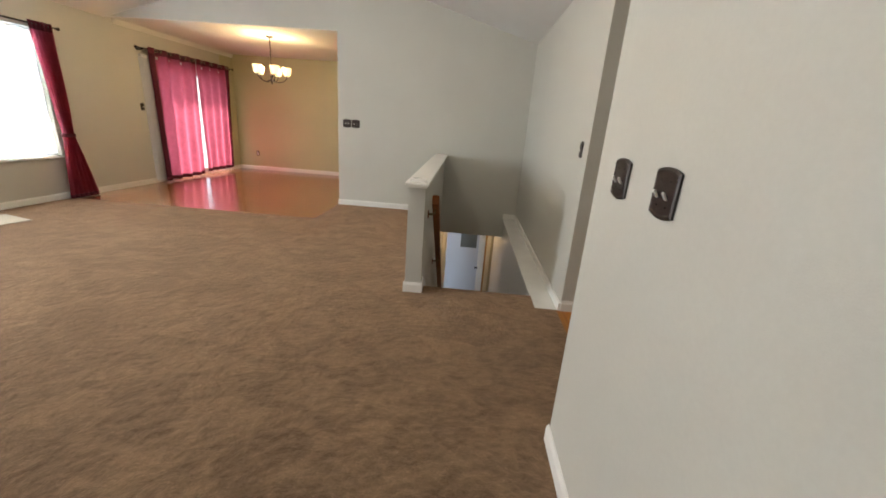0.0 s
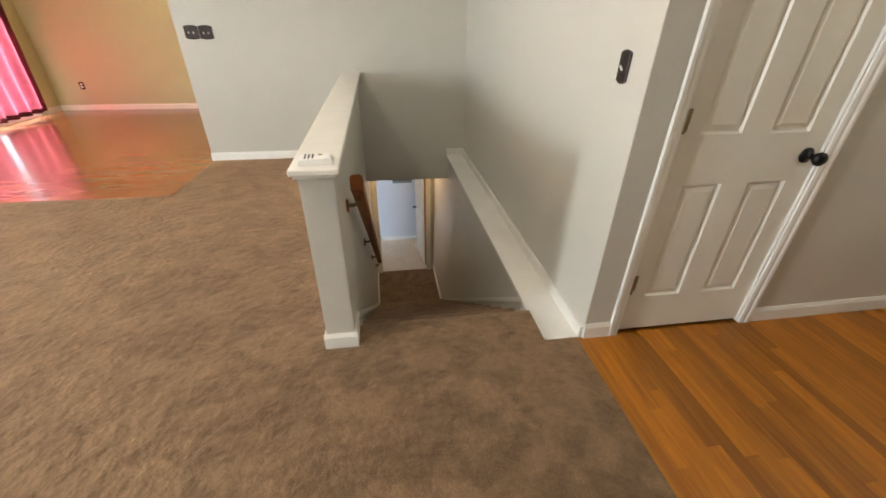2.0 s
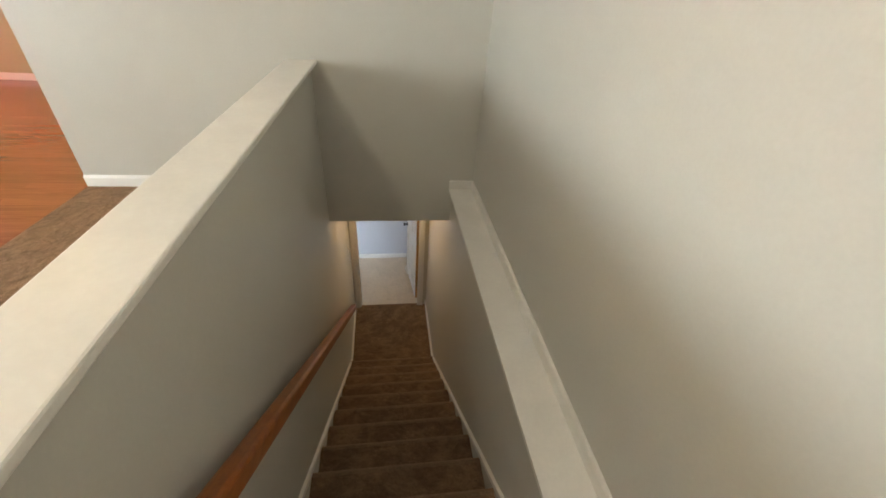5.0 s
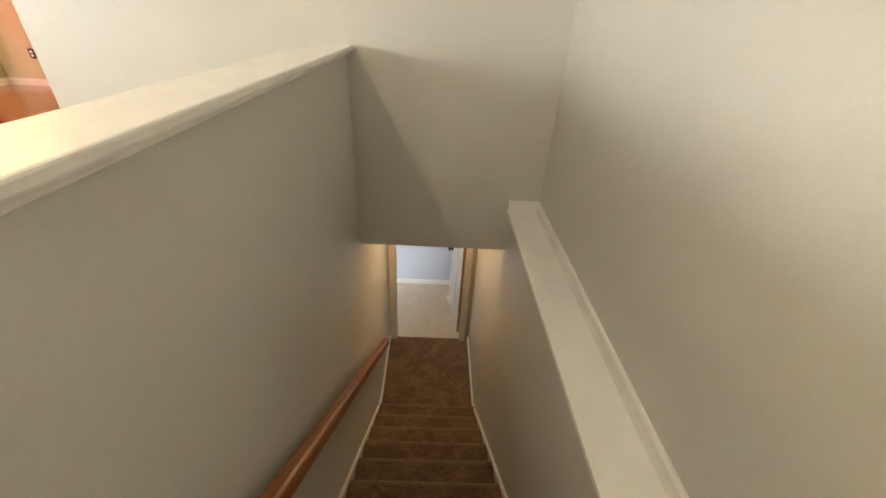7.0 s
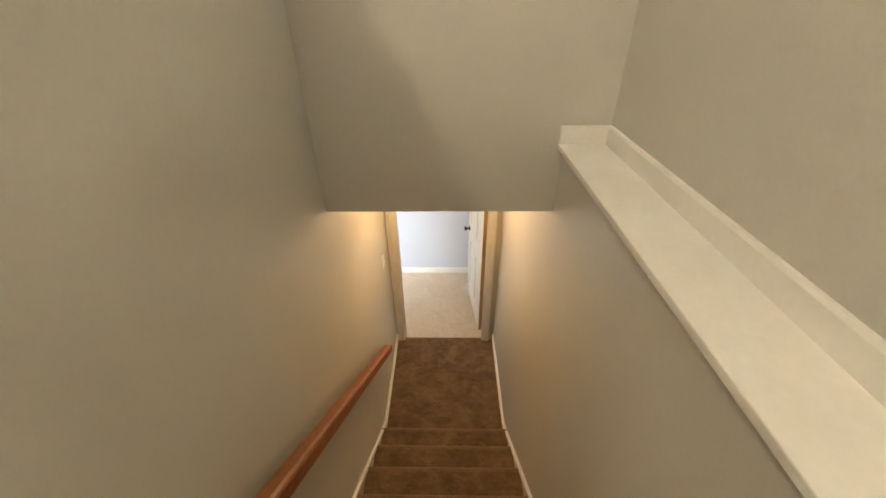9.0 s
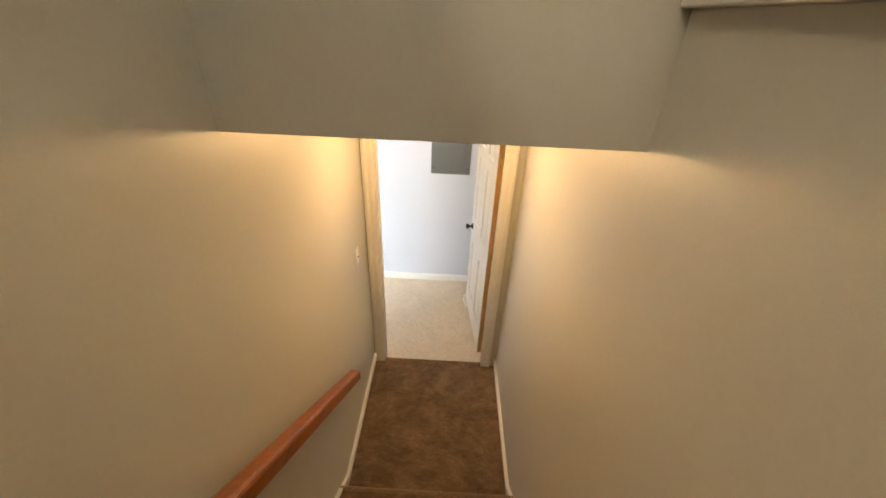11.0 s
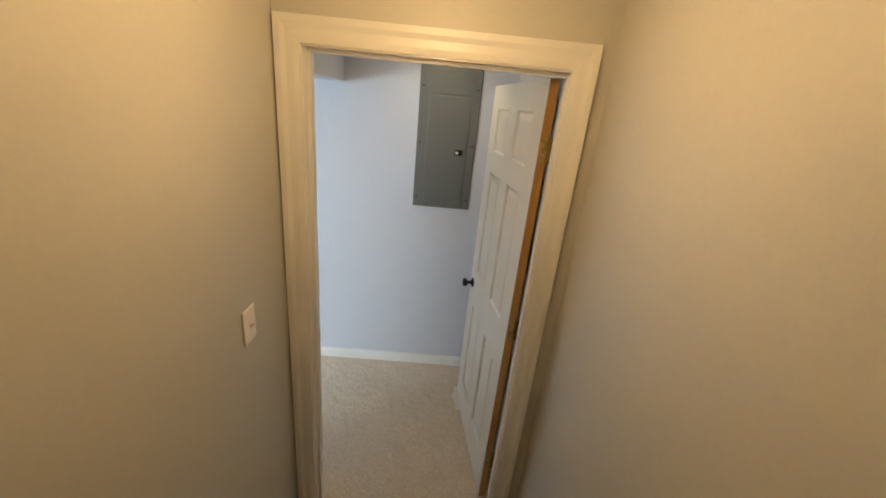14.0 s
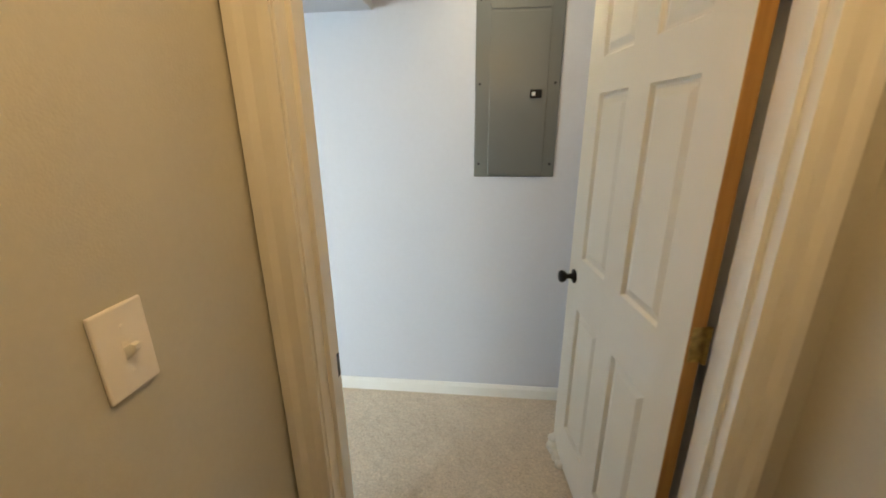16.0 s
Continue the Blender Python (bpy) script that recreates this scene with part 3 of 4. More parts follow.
def panel_door(name, at, width, height, panels, label, faces=(1, -1), edge=None):
    """A moulded panel door: x from the hinge side, y through its thickness, z up."""
    door = thing(name, at, label, "door", kind="structure")
    t = 0.035
    xs = sorted({0.0, width, *[v for p in panels for v in p[:2]]})
    zz = sorted({0.0, height, *[v for p in panels for v in p[2:]]})
    bm = bmesh.new()
    for x0, x1 in zip(xs, xs[1:]):
        for z0, z1 in zip(zz, zz[1:]):
            if not any(abs(x0 - p[0]) < 1e-6 and p[2] - 1e-6 <= z0 and z1 <= p[3] + 1e-6 for p in panels):
                add_box(bm, x0, x1, 0, t, z0, z1)
    bmesh.ops.remove_doubles(bm, verts=bm.verts, dist=1e-5)
    inner = {}
    for f in bm.faces:
        inner.setdefault(tuple(round(c, 4) for c in f.calc_center_median()), []).append(f)
    bmesh.ops.delete(bm, geom=[f for fs in inner.values() if len(fs) > 1 for f in fs], context="FACES")
    leaf = part("leaf", bm, DOOR, door)
    for x0, x1, z0, z1 in panels:
        bm = bmesh.new()
        for y_edge, y_low, y_top in ((0.0, 0.012, 0.003), (t, t - 0.012, t - 0.003)):
            loops = []
            for inset, y in ((0.0, y_edge), (0.007, y_low), (0.015, y_low), (0.036, y_top)):
                loops.append([bm.verts.new(p) for p in ((x0 + inset, y, z0 + inset), (x1 - inset, y, z0 + inset), (x1 - inset, y, z1 - inset), (x0 + inset, y, z1 - inset))])
            for a, b in zip(loops, loops[1:]):
                for i in range(4):
                    bm.faces.new((a[i], a[(i + 1) % 4], b[(i + 1) % 4], b[i]))
            bm.faces.new(loops[-1])
        part("panel", bm, DOOR, leaf)
    return door, leaf


def six_panels(width, height, stile, mid):
    w = (width - 2 * stile - mid) / 2
    cols = ((stile, stile + w), (width - stile - w, width - stile))
    return [(a, b, z0, z1) for a, b in cols for z0, z1 in ((0.205, 0.785), (0.995, 1.590), (1.700, height - 0.110))]


def hinge(parent, x, y, z, side=1):
    bm = lathe([(0.0, -0.045), (0.0065, -0.045), (0.0065, 0.045), (0.0, 0.045)], pose(x, y, z), 12)
    add_box(bm, x - 0.001, x + 0.002, y, y + 0.022, z - 0.044, z + 0.044)
    add_box(bm, x + 0.002, x + 0.032, y + 0.0185, y + 0.0205, z - 0.044, z + 0.044)
    return part("hinge", bm, HINGE, parent, "aged brass hinge")


def casing(parent, x0, x1, y, z0, top, width, depth, faces=-1, right_width=None):
    """Moulded boards round an opening: two legs and a head, mitred."""
    prof = [(0.0, 0.0), (0.0, depth * 0.55), (width * 0.25, depth * 0.75), (width * 0.55, depth * 0.7), (width * 0.75, depth), (width, depth), (width, 0.0)]
    narrow = (right_width or width) / width
    runs = {"casing_leg_left": ((x0, z0), (x0, top), (-1, 0), (-1, 1)), "casing_head": ((x0, top), (x1, top), (-1, 1), (1, 1)), "casing_leg_right": ((x1, top), (x1, z0), (1, 1), (1, 0))}
    for name, (a, b, da, db) in runs.items():
        bm = bmesh.new()
        ends = []
        for (px, pz), (dx, dz) in ((a, da), (b, db)):
            ends.append([bm.verts.new((px + dx * o * (narrow if dx > 0 else 1), y + faces * h, pz + dz * o)) for o, h in prof])
        for i in range(len(prof)):
            j = (i + 1) % len(prof)
            bm.faces.new((ends[0][i], ends[0][j], ends[1][j], ends[1][i]))
        bm.faces.new(ends[0]), bm.faces.new(ends[1][::-1])
        part("casing", bm, TRIM, parent)


# closet door in the hallway
W, H = 0.692, 2.03
panels = six_panels(W, H, 0.098, 0.126)
door_1, leaf = panel_door("door_1", pose(2.191, 3.770, 0.012), W, H, panels, "closed off-white six-panel closet door with a black knob")
for z in (0.29, 1.05, 1.82):
    hinge(door_1, 0.001, -0.0225, z, side=1)
bm = lathe([(0.0, 0.0), (0.033, 0.0), (0.033, 0.005), (0.026, 0.011), (0.012, 0.014), (0.010, 0.034), (0.020, 0.042), (0.028, 0.054), (0.028, 0.066), (0.020, 0.076), (0.0, 0.080)], pose(W - 0.060, 0, 0.897, 90))
part("knob", bm, BLACK, door_1, "black round door knob", smooth=True)
frame_1 = thing("door_frame_1", pose(0, 0, 0), "white painted door frame with moulded casing", "door frame", kind="structure")
casing(frame_1, 2.186, 2.887, 3.755, 0.0, 2.052, 0.052, 0.017)
part("jamb", box(2.180, 2.188, 3.758, 3.85, 0, 2.048), TRIM, frame_1)
part("jamb", box(2.885, 2.892, 3.758, 3.85, 0, 2.048), TRIM, frame_1)
part("head_jamb", box(2.188, 2.885, 3.758, 3.85, 2.045, 2.050), TRIM, frame_1)

# lower door, standing open into the room
W, H = 0.760, 2.02
door_2, leaf = panel_door("door_2", pose(1.711, 8.600, LOW + 0.018, 0, 0, 97.0), W, H, six_panels(W, H, 0.118, 0.12), "open off-white six-panel door with a bare wooden edge")
part("bare_edge", box(-0.0025, -0.0005, 0.0005, 0.0345, 0.0, H), RAW_WOOD, door_2, "bare orange pine door edge")
for z in (0.26, 1.02, 1.78):
    bm = lathe([(0.0, -0.045), (0.0065, -0.045), (0.0065, 0.045), (0.0, 0.045)], pose(-0.008, -0.004, z), 12)
    add_box(bm, -0.0045, -0.003, 0.0, 0.030, z - 0.044, z + 0.044)
    part("hinge", bm, OLD_BRASS, door_2, "aged brass hinge")
for s, y in ((1, 0.035), (-1, 0.0)):
    bm = lathe([(0.0, 0.0), (0.029, 0.0), (0.029, 0.005), (0.012, 0.012), (0.010, 0.030), (0.022, 0.040), (0.026, 0.052), (0.020, 0.062), (0.0, 0.064)], pose(W - 0.06, y, 0.905, -90 * s))
    part("knob", bm, BLACK, door_2, "black round door knob", smooth=True)
frame_2 = thing("door_frame_2", pose(0, 0, 0), "cream painted door frame with moulded casing", "door frame", kind="structure")
casing(frame_2, 0.872, 1.704, DOOR_Y, LOW, LOW + 2.056, 0.075, 0.018)
casing(frame_2, 0.872, 1.722, DOOR_Y + 0.114, LOW, LOW + 2.056, 0.060, 0.016, faces=1, right_width=0.036)
for x0, x1 in ((0.860, 0.876), (1.716, 1.728)):
    part("jamb", box(x0, x1, DOOR_Y + 0.001, DOOR_Y + 0.113, LOW, LOW + 2.050), TRIM, frame_2)
part("head_jamb", box(0.860, 1.728, DOOR_Y + 0.001, DOOR_Y + 0.113, LOW + 2.050, LOW + 2.066), TRIM, frame_2)
part("stop", box(0.876, 0.887, DOOR_Y + 0.040, DOOR_Y + 0.072, LOW, LOW + 2.050), TRIM, frame_2)
part("stop", box(1.704, 1.716, DOOR_Y + 0.036, DOOR_Y + 0.062, LOW, LOW + 2.050), TRIM, frame_2)
part("stop", box(0.887, 1.704, DOOR_Y + 0.040, DOOR_Y + 0.072, LOW + 2.039, LOW + 2.050), TRIM, frame_2)
part("strike_plate", box(0.876, 0.8785, DOOR_Y + 0.078, DOOR_Y + 0.106, LOW + 0.93, LOW + 0.99), BLACK, frame_2, "dark strike plate")

# ---- switches and outlets ----


def arched_plate(name, at, wide, high, toggles, label, rocker=False):
    """A dark bronze wall plate, arched above and below with a stepped rim; it faces -y of its pose."""
    plate = thing(name, at, label, "switch" if not rocker else "outlet")

    def outline(w, h, arch):
        pts = []
        for k in range(9):
            u = -1 + k / 4
            pts.append((u * w / 2, h / 2 - arch * u * u))
        for k in range(9):
            u = 1 - k / 4
            pts.append((u * w / 2, -h / 2 + arch * u * u))
        return pts
    bm = bmesh.new()
    loops = []
    for w, h, y in ((wide, high, 0.0), (wide, high, -0.005), (wide - 0.012, high - 0.012, -0.008), (wide - 0.020, high - 0.022, -0.0065)):
        loops.append([bm.verts.new((x, y, z)) for x, z in outline(w, h, 0.010)])
    for a, b in zip(loops, loops[1:]):
        for i in range(len(a)):
            j = (i + 1) % len(a)
            bm.faces.new((a[i], a[j], b[j], b[i]))
    bm.faces.new(loops[-1]), bm.faces.new(loops[0][::-1])
    part("plate", bm, BRONZE, plate)
    for x in toggles:
        if rocker:
            for dz in (0.021, -0.021):
                face = part("socket", prism([(x - 0.016, dz - 0.014), (x + 0.016, dz - 0.014), (x + 0.016, dz + 0.014), (x - 0.016, dz + 0.014)], 1, -0.0095, -0.006, bevel=0.001), ALMOND, plate)
        else:
            bm = prism([(-0.007, -0.010), (-0.016, 0.006), (-0.020, 0.006), (-0.020, 0.001), (-0.011, -0.013), (-0.006, -0.013)], 0, x - 0.0045, x + 0.0045, bevel=0.001)
            part("toggle", bm, STEEL, plate, "bright switch toggle")
        for dz in (0.030, -0.030):
            part("screw", lathe([(0.0, 0.0), (0.003, 0.0), (0.0025, 0.0015), (0.0, 0.0015)], pose(x, -0.0065, dz, 90), 8), BLACK, plate)
    return plate


arched_plate("light_switch", pose(ENTRY - 0.001, 2.129, 1.218, 0, 0, -90), 0.112, 0.122, (-0.022, 0.022), "dark bronze double switch plate on the wall")
arched_plate("light_switch", pose(ENTRY - 0.001, 1.850, 1.218, 0, 0, -90), 0.114, 0.122, (-0.022, 0.022), "dark bronze double switch plate further along the entry wall")
arched_plate("light_switch", pose(1.999, 3.920, 1.234, 0, 0, -90), 0.070, 0.120, (0.0,), "dark bronze single switch plate near the stairs")
for x in (-0.717, -0.583):
    tagged(arched_plate("light_switch", pose(x, 6.999, 1.262, 0, 0, 0), 0.124, 0.122, (-0.022, 0.022), "dark bronze double switch plate beside the dining opening"), group="pair of plates")
arched_plate("light_switch", pose(LEFT + 0.001, 7.445, 1.28, 0, 0, 90), 0.075, 0.120, (0.0,), "dark bronze switch plate beside the patio curtain")
arched_plate("outlet", pose(-3.89, DINING_FAR - 0.001, 0.386, 0, 0, 0), 0.072, 0.118, (0.0,), "dark bronze outlet plate low on the dining wall", rocker=True)

sw = thing("light_switch", pose(well_left(8.145) + 0.0015, 8.145, -1.388, 0, 0, 90), "almond plastic switch plate at the foot of the stairs", "switch")
part("plate", box(-0.034, 0.034, -0.006, 0.0, -0.056, 0.056, bevel=0.003), ALMOND, sw)
part("toggle", prism([(-0.006, -0.012), (-0.022, 0.002), (-0.022, 0.009), (-0.016, 0.010), (-0.006, 0.004)], 0, -0.0045, 0.0045, bevel=0.001), PLASTIC, sw, "white switch toggle")
part("slot", box(-0.005, 0.005, -0.0066, -0.0055, -0.011, 0.011), ALMOND, sw)
for dz in (0.030, -0.030):
    part("screw", lathe([(0.0, 0.0), (0.003, 0.0), (0.0025, 0.001), (0.0, 0.001)], pose(0, -0.006, dz, 90), 8), ALMOND, sw)

# ---- handrail ----
y0, y1, z0, z1 = 4.112, 7.63, 0.741, -1.876
rail = thing("handrail", pose(0, 0, 0), "red-brown oak handrail on metal and wood brackets", "handrail")
prof = [(-0.026, -0.034), (0.026, -0.034), (0.030, -0.028), (0.030, 0.020), (0.026, 0.029), (0.016, 0.034), (-0.016, 0.034), (-0.026, 0.029), (-0.030, 0.020), (-0.030, -0.028)]
bm = bmesh.new()
ends = []
for y, z in ((y0, z0), (y1, z1)):
    xc = well_left(y) + 0.066
    ends.append([bm.verts.new((xc + u, y, z + v * 1.14)) for u, v in prof])
for i in range(len(prof)):
    j = (i + 1) % len(prof)
    bm.faces.new((ends[0][i], ends[0][j], ends[1][j], ends[1][i]))
bm.faces.new(ends[0][::-1]), bm.faces.new(ends[1])
bmesh.ops.bevel(bm, geom=[e for f in bm.faces if len(f.verts) > 4 for e in f.edges], offset=0.006, segments=2, affect="EDGES")
part("rail", bm, RAIL_WOOD, rail)
for f in (0.026, 0.34, 0.66, 0.97):
    y, z = y0 + f * (y1 - y0), z0 + f * (z1 - z0) - 0.038
    xw = well_left(y)
    bm = tube([(xw + 0.004, y, z - 0.045), (xw + 0.035, y, z - 0.045), (xw + 0.058, y, z - 0.034), (xw + 0.066, y, z)], 0.010)
    bracket = part("bracket", bm, HINGE, rail, "aged brass bracket arm", smooth=True)
    part("rosette", prism([(y + 0.020 * math.sin(k * math.pi / 6), z - 0.048 + 0.036 * math.cos(k * math.pi / 6)) for k in range(12)], 0, xw, xw + 0.010, bevel=0.002), RAIL_WOOD, bracket)

# ---- detector on the half wall's cap ----
det = thing("gas_detector", pose(0.806, 3.885, 0.910, 0, 0, 4), "white plastic detector lying on the half wall cap", "detector")
part("case", prism([(-0.064, 0.0), (0.064, 0.0), (0.060, 0.020), (0.050, 0.026), (-0.052, 0.024), (-0.060, 0.018)], 1, -0.036, 0.036, bevel=0.004), PLASTIC, det)
for x in (-0.036, -0.022, -0.008):
    part("vent_slot", box(x - 0.003, x + 0.003, -0.026, 0.026, 0.0235, 0.0262), SLOT, det, "dark vent slot")
part("button", lathe([(0.0, 0.0), (0.009, 0.0), (0.008, 0.003), (0.0, 0.0035)], pose(0.018, 0.012, 0.0245), 16), AMBER, det, "brown test button")
part("label_plate", box(0.030, 0.050, -0.022, 0.018, 0.0252, 0.0266), ALMOND, det)

# ---- flat mat under the window ----
mat = thing("floor_mat", pose(-3.90, 4.60, 0.0, 0, 0, -15), "thin cream mat lying flat on the carpet below the window", "mat")
part("sheet", box(-0.27, 0.20, -0.45, 0.27, 0.001, 0.008, bevel=0.002), MAT_CLOTH, mat)

# ---- breaker panel ----
pan = thing("breaker_panel", pose(1.356, ROOM_FAR, -0.942) @ Matrix.Scale(1.013, 4), "grey steel breaker panel set in the wall", "breaker panel")
part("cover", box(-0.186, 0.186, -0.012, 0.0, -0.430, 0.430, bevel=0.003), PANEL_GREY, pan)
part("panel_door", box(-0.122, 0.132, -0.017, -0.0122, -0.418, 0.262, bevel=0.002), PANEL_GREY, pan)
# raised trapezoid in the outline of the ceiling light's gleam on the cover
bm = prism([(-0.160, 0.40), (0.160, 0.40), (0.130, 0.272), (-0.120, 0.272)], 1, -0.016, -0.0122, bevel=0.002)
part("gleam_shape", bm, PANEL_GREY, pan)
part("latch", box(0.058, 0.108, -0.026, -0.0172, -0.082, -0.047, bevel=0.002), BLACK, pan, "black latch")
part("latch_mark", box(0.064, 0.080, -0.0275, -0.0262, -0.073, -0.057), PLASTIC, pan)
for x, z in ((-0.165, 0.31), (0.165, 0.31), (-0.165, -0.02), (0.165, -0.02), (-0.165, -0.37), (0.165, -0.37)):
    part("screw", lathe([(0.0, 0.0), (0.006, 0.0), (0.005, 0.003), (0.0, 0.004)], pose(x, -0.012, z, 90), 10), BLACK, pan)

# ---- cloth door stop ----
stop = thing("door_stop", pose(1.578, 9.32, LOW), "small white fleece door stop on the carpet", "door stop")
bm = bmesh.new()
for cx, cy, cz, r, sz in ((0, 0, 0.030, 0.030, 0.95), (0.008, -0.055, 0.020, 0.022, 0.85), (-0.004, -0.03, 0.032, 0.020, 1.0), (0.014, -0.095, 0.018, 0.020, 0.9), (0.0, 0.015, 0.062, 0.022, 1.0)):
    ico = bmesh.ops.create_icosphere(bm, subdivisions=3, radius=r, matrix=pose(cx, cy, cz) @ Matrix.Diagonal((1, 1.1, sz, 1)))
    for v in ico["verts"]:
        v.co += 0.006 * noise.noise_vector(v.co * 40)
        v.co.z = max(v.co.z, 0.0)
part("body", bm, CLOTH, stop, smooth=True)

# ---- flush lamp over the landing ----
lamp = thing("ceiling_lamp", pose(1.300, 7.90, HEAD), "lit white mushroom globe on a polished brass base", "lamp")
part("base", lathe([(0.0, 0.0), (0.088, 0.0), (0.090, -0.008), (0.080, -0.014), (0.080, -0.026), (0.085, -0.030), (0.085, -0.036), (0.0, -0.036)]), BRASS, lamp, "polished brass base", smooth=False)
part("globe", lathe([(0.078, -0.037), (0.092, -0.050), (0.099, -0.068), (0.096, -0.088), (0.082, -0.110), (0.056, -0.126), (0.026, -0.133), (0.0, -0.135)]), GLOBE, lamp, "lit frosted glass globe", smooth=True)
bulb = new("globe_bulb", bpy.data.lights.new("globe_bulb", "POINT"))
bulb.data.energy, bulb.data.color, bulb.data.shadow_soft_size = 3.0, (1.0, 0.645, 0.32), 0.08
bulb.location = (1.300, 7.90, HEAD - 0.19)

# dome lamps on the upper ceilings


def dome_lamp(at, watts, colour, soft, label):
    dome = thing("ceiling_lamp", at, label, "lamp")
    part("base", lathe([(0.0, 0.0), (0.150, 0.0), (0.155, -0.010), (0.145, -0.022), (0.0, -0.022)]), BRASS, dome)
    part("globe", lathe([(0.140, -0.023), (0.150, -0.040), (0.140, -0.070), (0.105, -0.098), (0.055, -0.112), (0.0, -0.116)]), DOME, dome, smooth=True)
    bulb = new("dome_bulb", bpy.data.lights.new("dome_bulb", "POINT"))
    bulb.data.energy, bulb.data.color, bulb.data.shadow_soft_size = watts, colour, soft
    bulb.location = at.translation + Vector((0, 0, -0.2))


dome_lamp(pose(-0.18, 3.2, TOP - SLOPE * (-0.18 - RIDGE), 0, 15.9, 0), 18.5, (1.0, 0.88, 0.70), 0.09, "lit frosted dome lamp on the sloped ceiling")
dome_lamp(pose(3.70, 3.05, 2.44), 2.9, (1.0, 0.89, 0.70), 0.14, "lit frosted dome lamp on the hallway ceiling")

# recessed lamp in the lower room
dl = thing("recessed_light", pose(1.30, 9.32, LOW_CEILING), "lit recessed ceiling light with a white rim", "lamp")
part("rim", lathe([(0.058, 0.0), (0.078, 0.0), (0.076, -0.006), (0.059, -0.004)]), TRIM, dl)
part("lens", lathe([(0.0, -0.002), (0.059, -0.002), (0.059, 0.0), (0.0, 0.0)]), DOWNLIGHT, dl)

dlb = new("recessed_bulb", bpy.data.lights.new("recessed_bulb", "AREA"))
dlb.data.shape, dlb.data.size, dlb.data.energy, dlb.data.color = "DISK", 0.11, 0.75, (1.0, 0.80, 0.56)
dlb.matrix_world = look((1.30, 9.32, LOW_CEILING - 0.009), (1.30, 9.32, LOW_CEILING - 1))

# ---- dining room: chandelier ----
chan = thing("chandelier", pose(-2.235, 7.755, SPRING + 0.02), "bronze chandelier with five lit amber glass shades", "chandelier")
part("canopy", lathe([(0.0, 0.0), (0.060, 0.0), (0.058, -0.012), (0.030, -0.026), (0.0, -0.028)]), BRONZE, chan, smooth=True)
part("stem", tube([(0, 0, -0.02), (0, 0, -0.62)], 0.007), BRONZE, chan)
for k in range(5):
    part("chain_link", lathe([(0.010, -0.012), (0.013, 0.0), (0.010, 0.012)], pose(0, 0, -0.08 - 0.05 * k), 12), BRONZE, chan)
part("hub", lathe([(0.0, -0.56), (0.020, -0.57), (0.030, -0.60), (0.018, -0.64), (0.026, -0.67), (0.014, -0.70), (0.008, -0.72), (0.0, -0.735)]), BRONZE, chan, smooth=True)
for k in range(5):
    a = 2 * math.pi * k / 5 + 0.35
    c, s = math.cos(a), math.sin(a)
    pts = [(0.02 * c, 0.02 * s, -0.66), (0.10 * c, 0.10 * s, -0.695), (0.18 * c, 0.18 * s, -0.675), (0.235 * c, 0.235 * s, -0.625), (0.24 * c, 0.24 * s, -0.59)]
    arm = part("arm", tube(pts, 0.008), BRONZE, chan, smooth=True)
    at = pose(0.24 * c, 0.24 * s, -0.595)
    part("cup", lathe([(0.0, 0.0), (0.030, 0.0), (0.034, 0.010), (0.0, 0.010)], at, 16), BRONZE, arm)
    part("shade", lathe([(0.030, 0.010), (0.058, 0.030), (0.068, 0.075), (0.074, 0.140), (0.070, 0.140), (0.062, 0.075), (0.050, 0.034), (0.0, 0.016)], at, 20), LIT_SHADE, arm, "lit amber glass shade", smooth=True)
cl = new("chandelier_bulbs", bpy.data.lights.new("chandelier_bulbs", "POINT"))
cl.data.energy, cl.data.color, cl.data.shadow_soft_size = 21.0, (1.0, 0.72, 0.33), 0.20
cl.location = (-2.235, 7.755, 2.16)

# ---- windows and curtains ----
for wname, y0, y1 in (("window_1", 4.72, 5.95), ("window_2", 2.0, 3.10)):
    z0, z1 = 0.58, 2.14
    win = thing(wname, pose(LEFT, y0, z0), "white vinyl double-hung window with a drawn white shade", "window", kind="structure")
    w, h = y1 - y0, z1 - z0
    fr = bmesh.new()
    for a in ((-0.12, -0.05, 0, 0.05, 0, h), (-0.12, -0.05, w - 0.05, w, 0, h), (-0.12, -0.05, 0.05, w - 0.05, 0, 0.05), (-0.12, -0.05, 0.05, w - 0.05, h - 0.05, h), (-0.11, -0.06, 0.05, w - 0.05, h / 2 - 0.03, h / 2 + 0.03)):
        add_box(fr, *a)
    part("window_frame", fr, VINYL, win)
    for za, zb in ((0.05, h / 2 - 0.03), (h / 2 + 0.03, h - 0.05)):
        pane = part("pane", box(-0.088, -0.082, 0.05, w - 0.05, za, zb), GLASS, win)
        pane.visible_shadow = False
    part("window_sill", box(-0.12, 0.035, -0.03 if wname == "window_2" else 0.0, w if wname == "window_2" else w + 0.03, -0.028, -0.001, bevel=0.004), TRIM, win)
    part("shade", box(-0.040, -0.037, 0.012, w - 0.012, 0.045 if wname == "window_2" else 0.004, h - 0.04), SHADE, win, "white translucent roller shade")
    part("shade_roller", lathe([(0.0, 0.0), (0.022, 0.0), (0.022, w - 0.03), (0.0, w - 0.03)], pose(-0.034, 0.015, h - 0.024, -90), 14), SHADE, win)

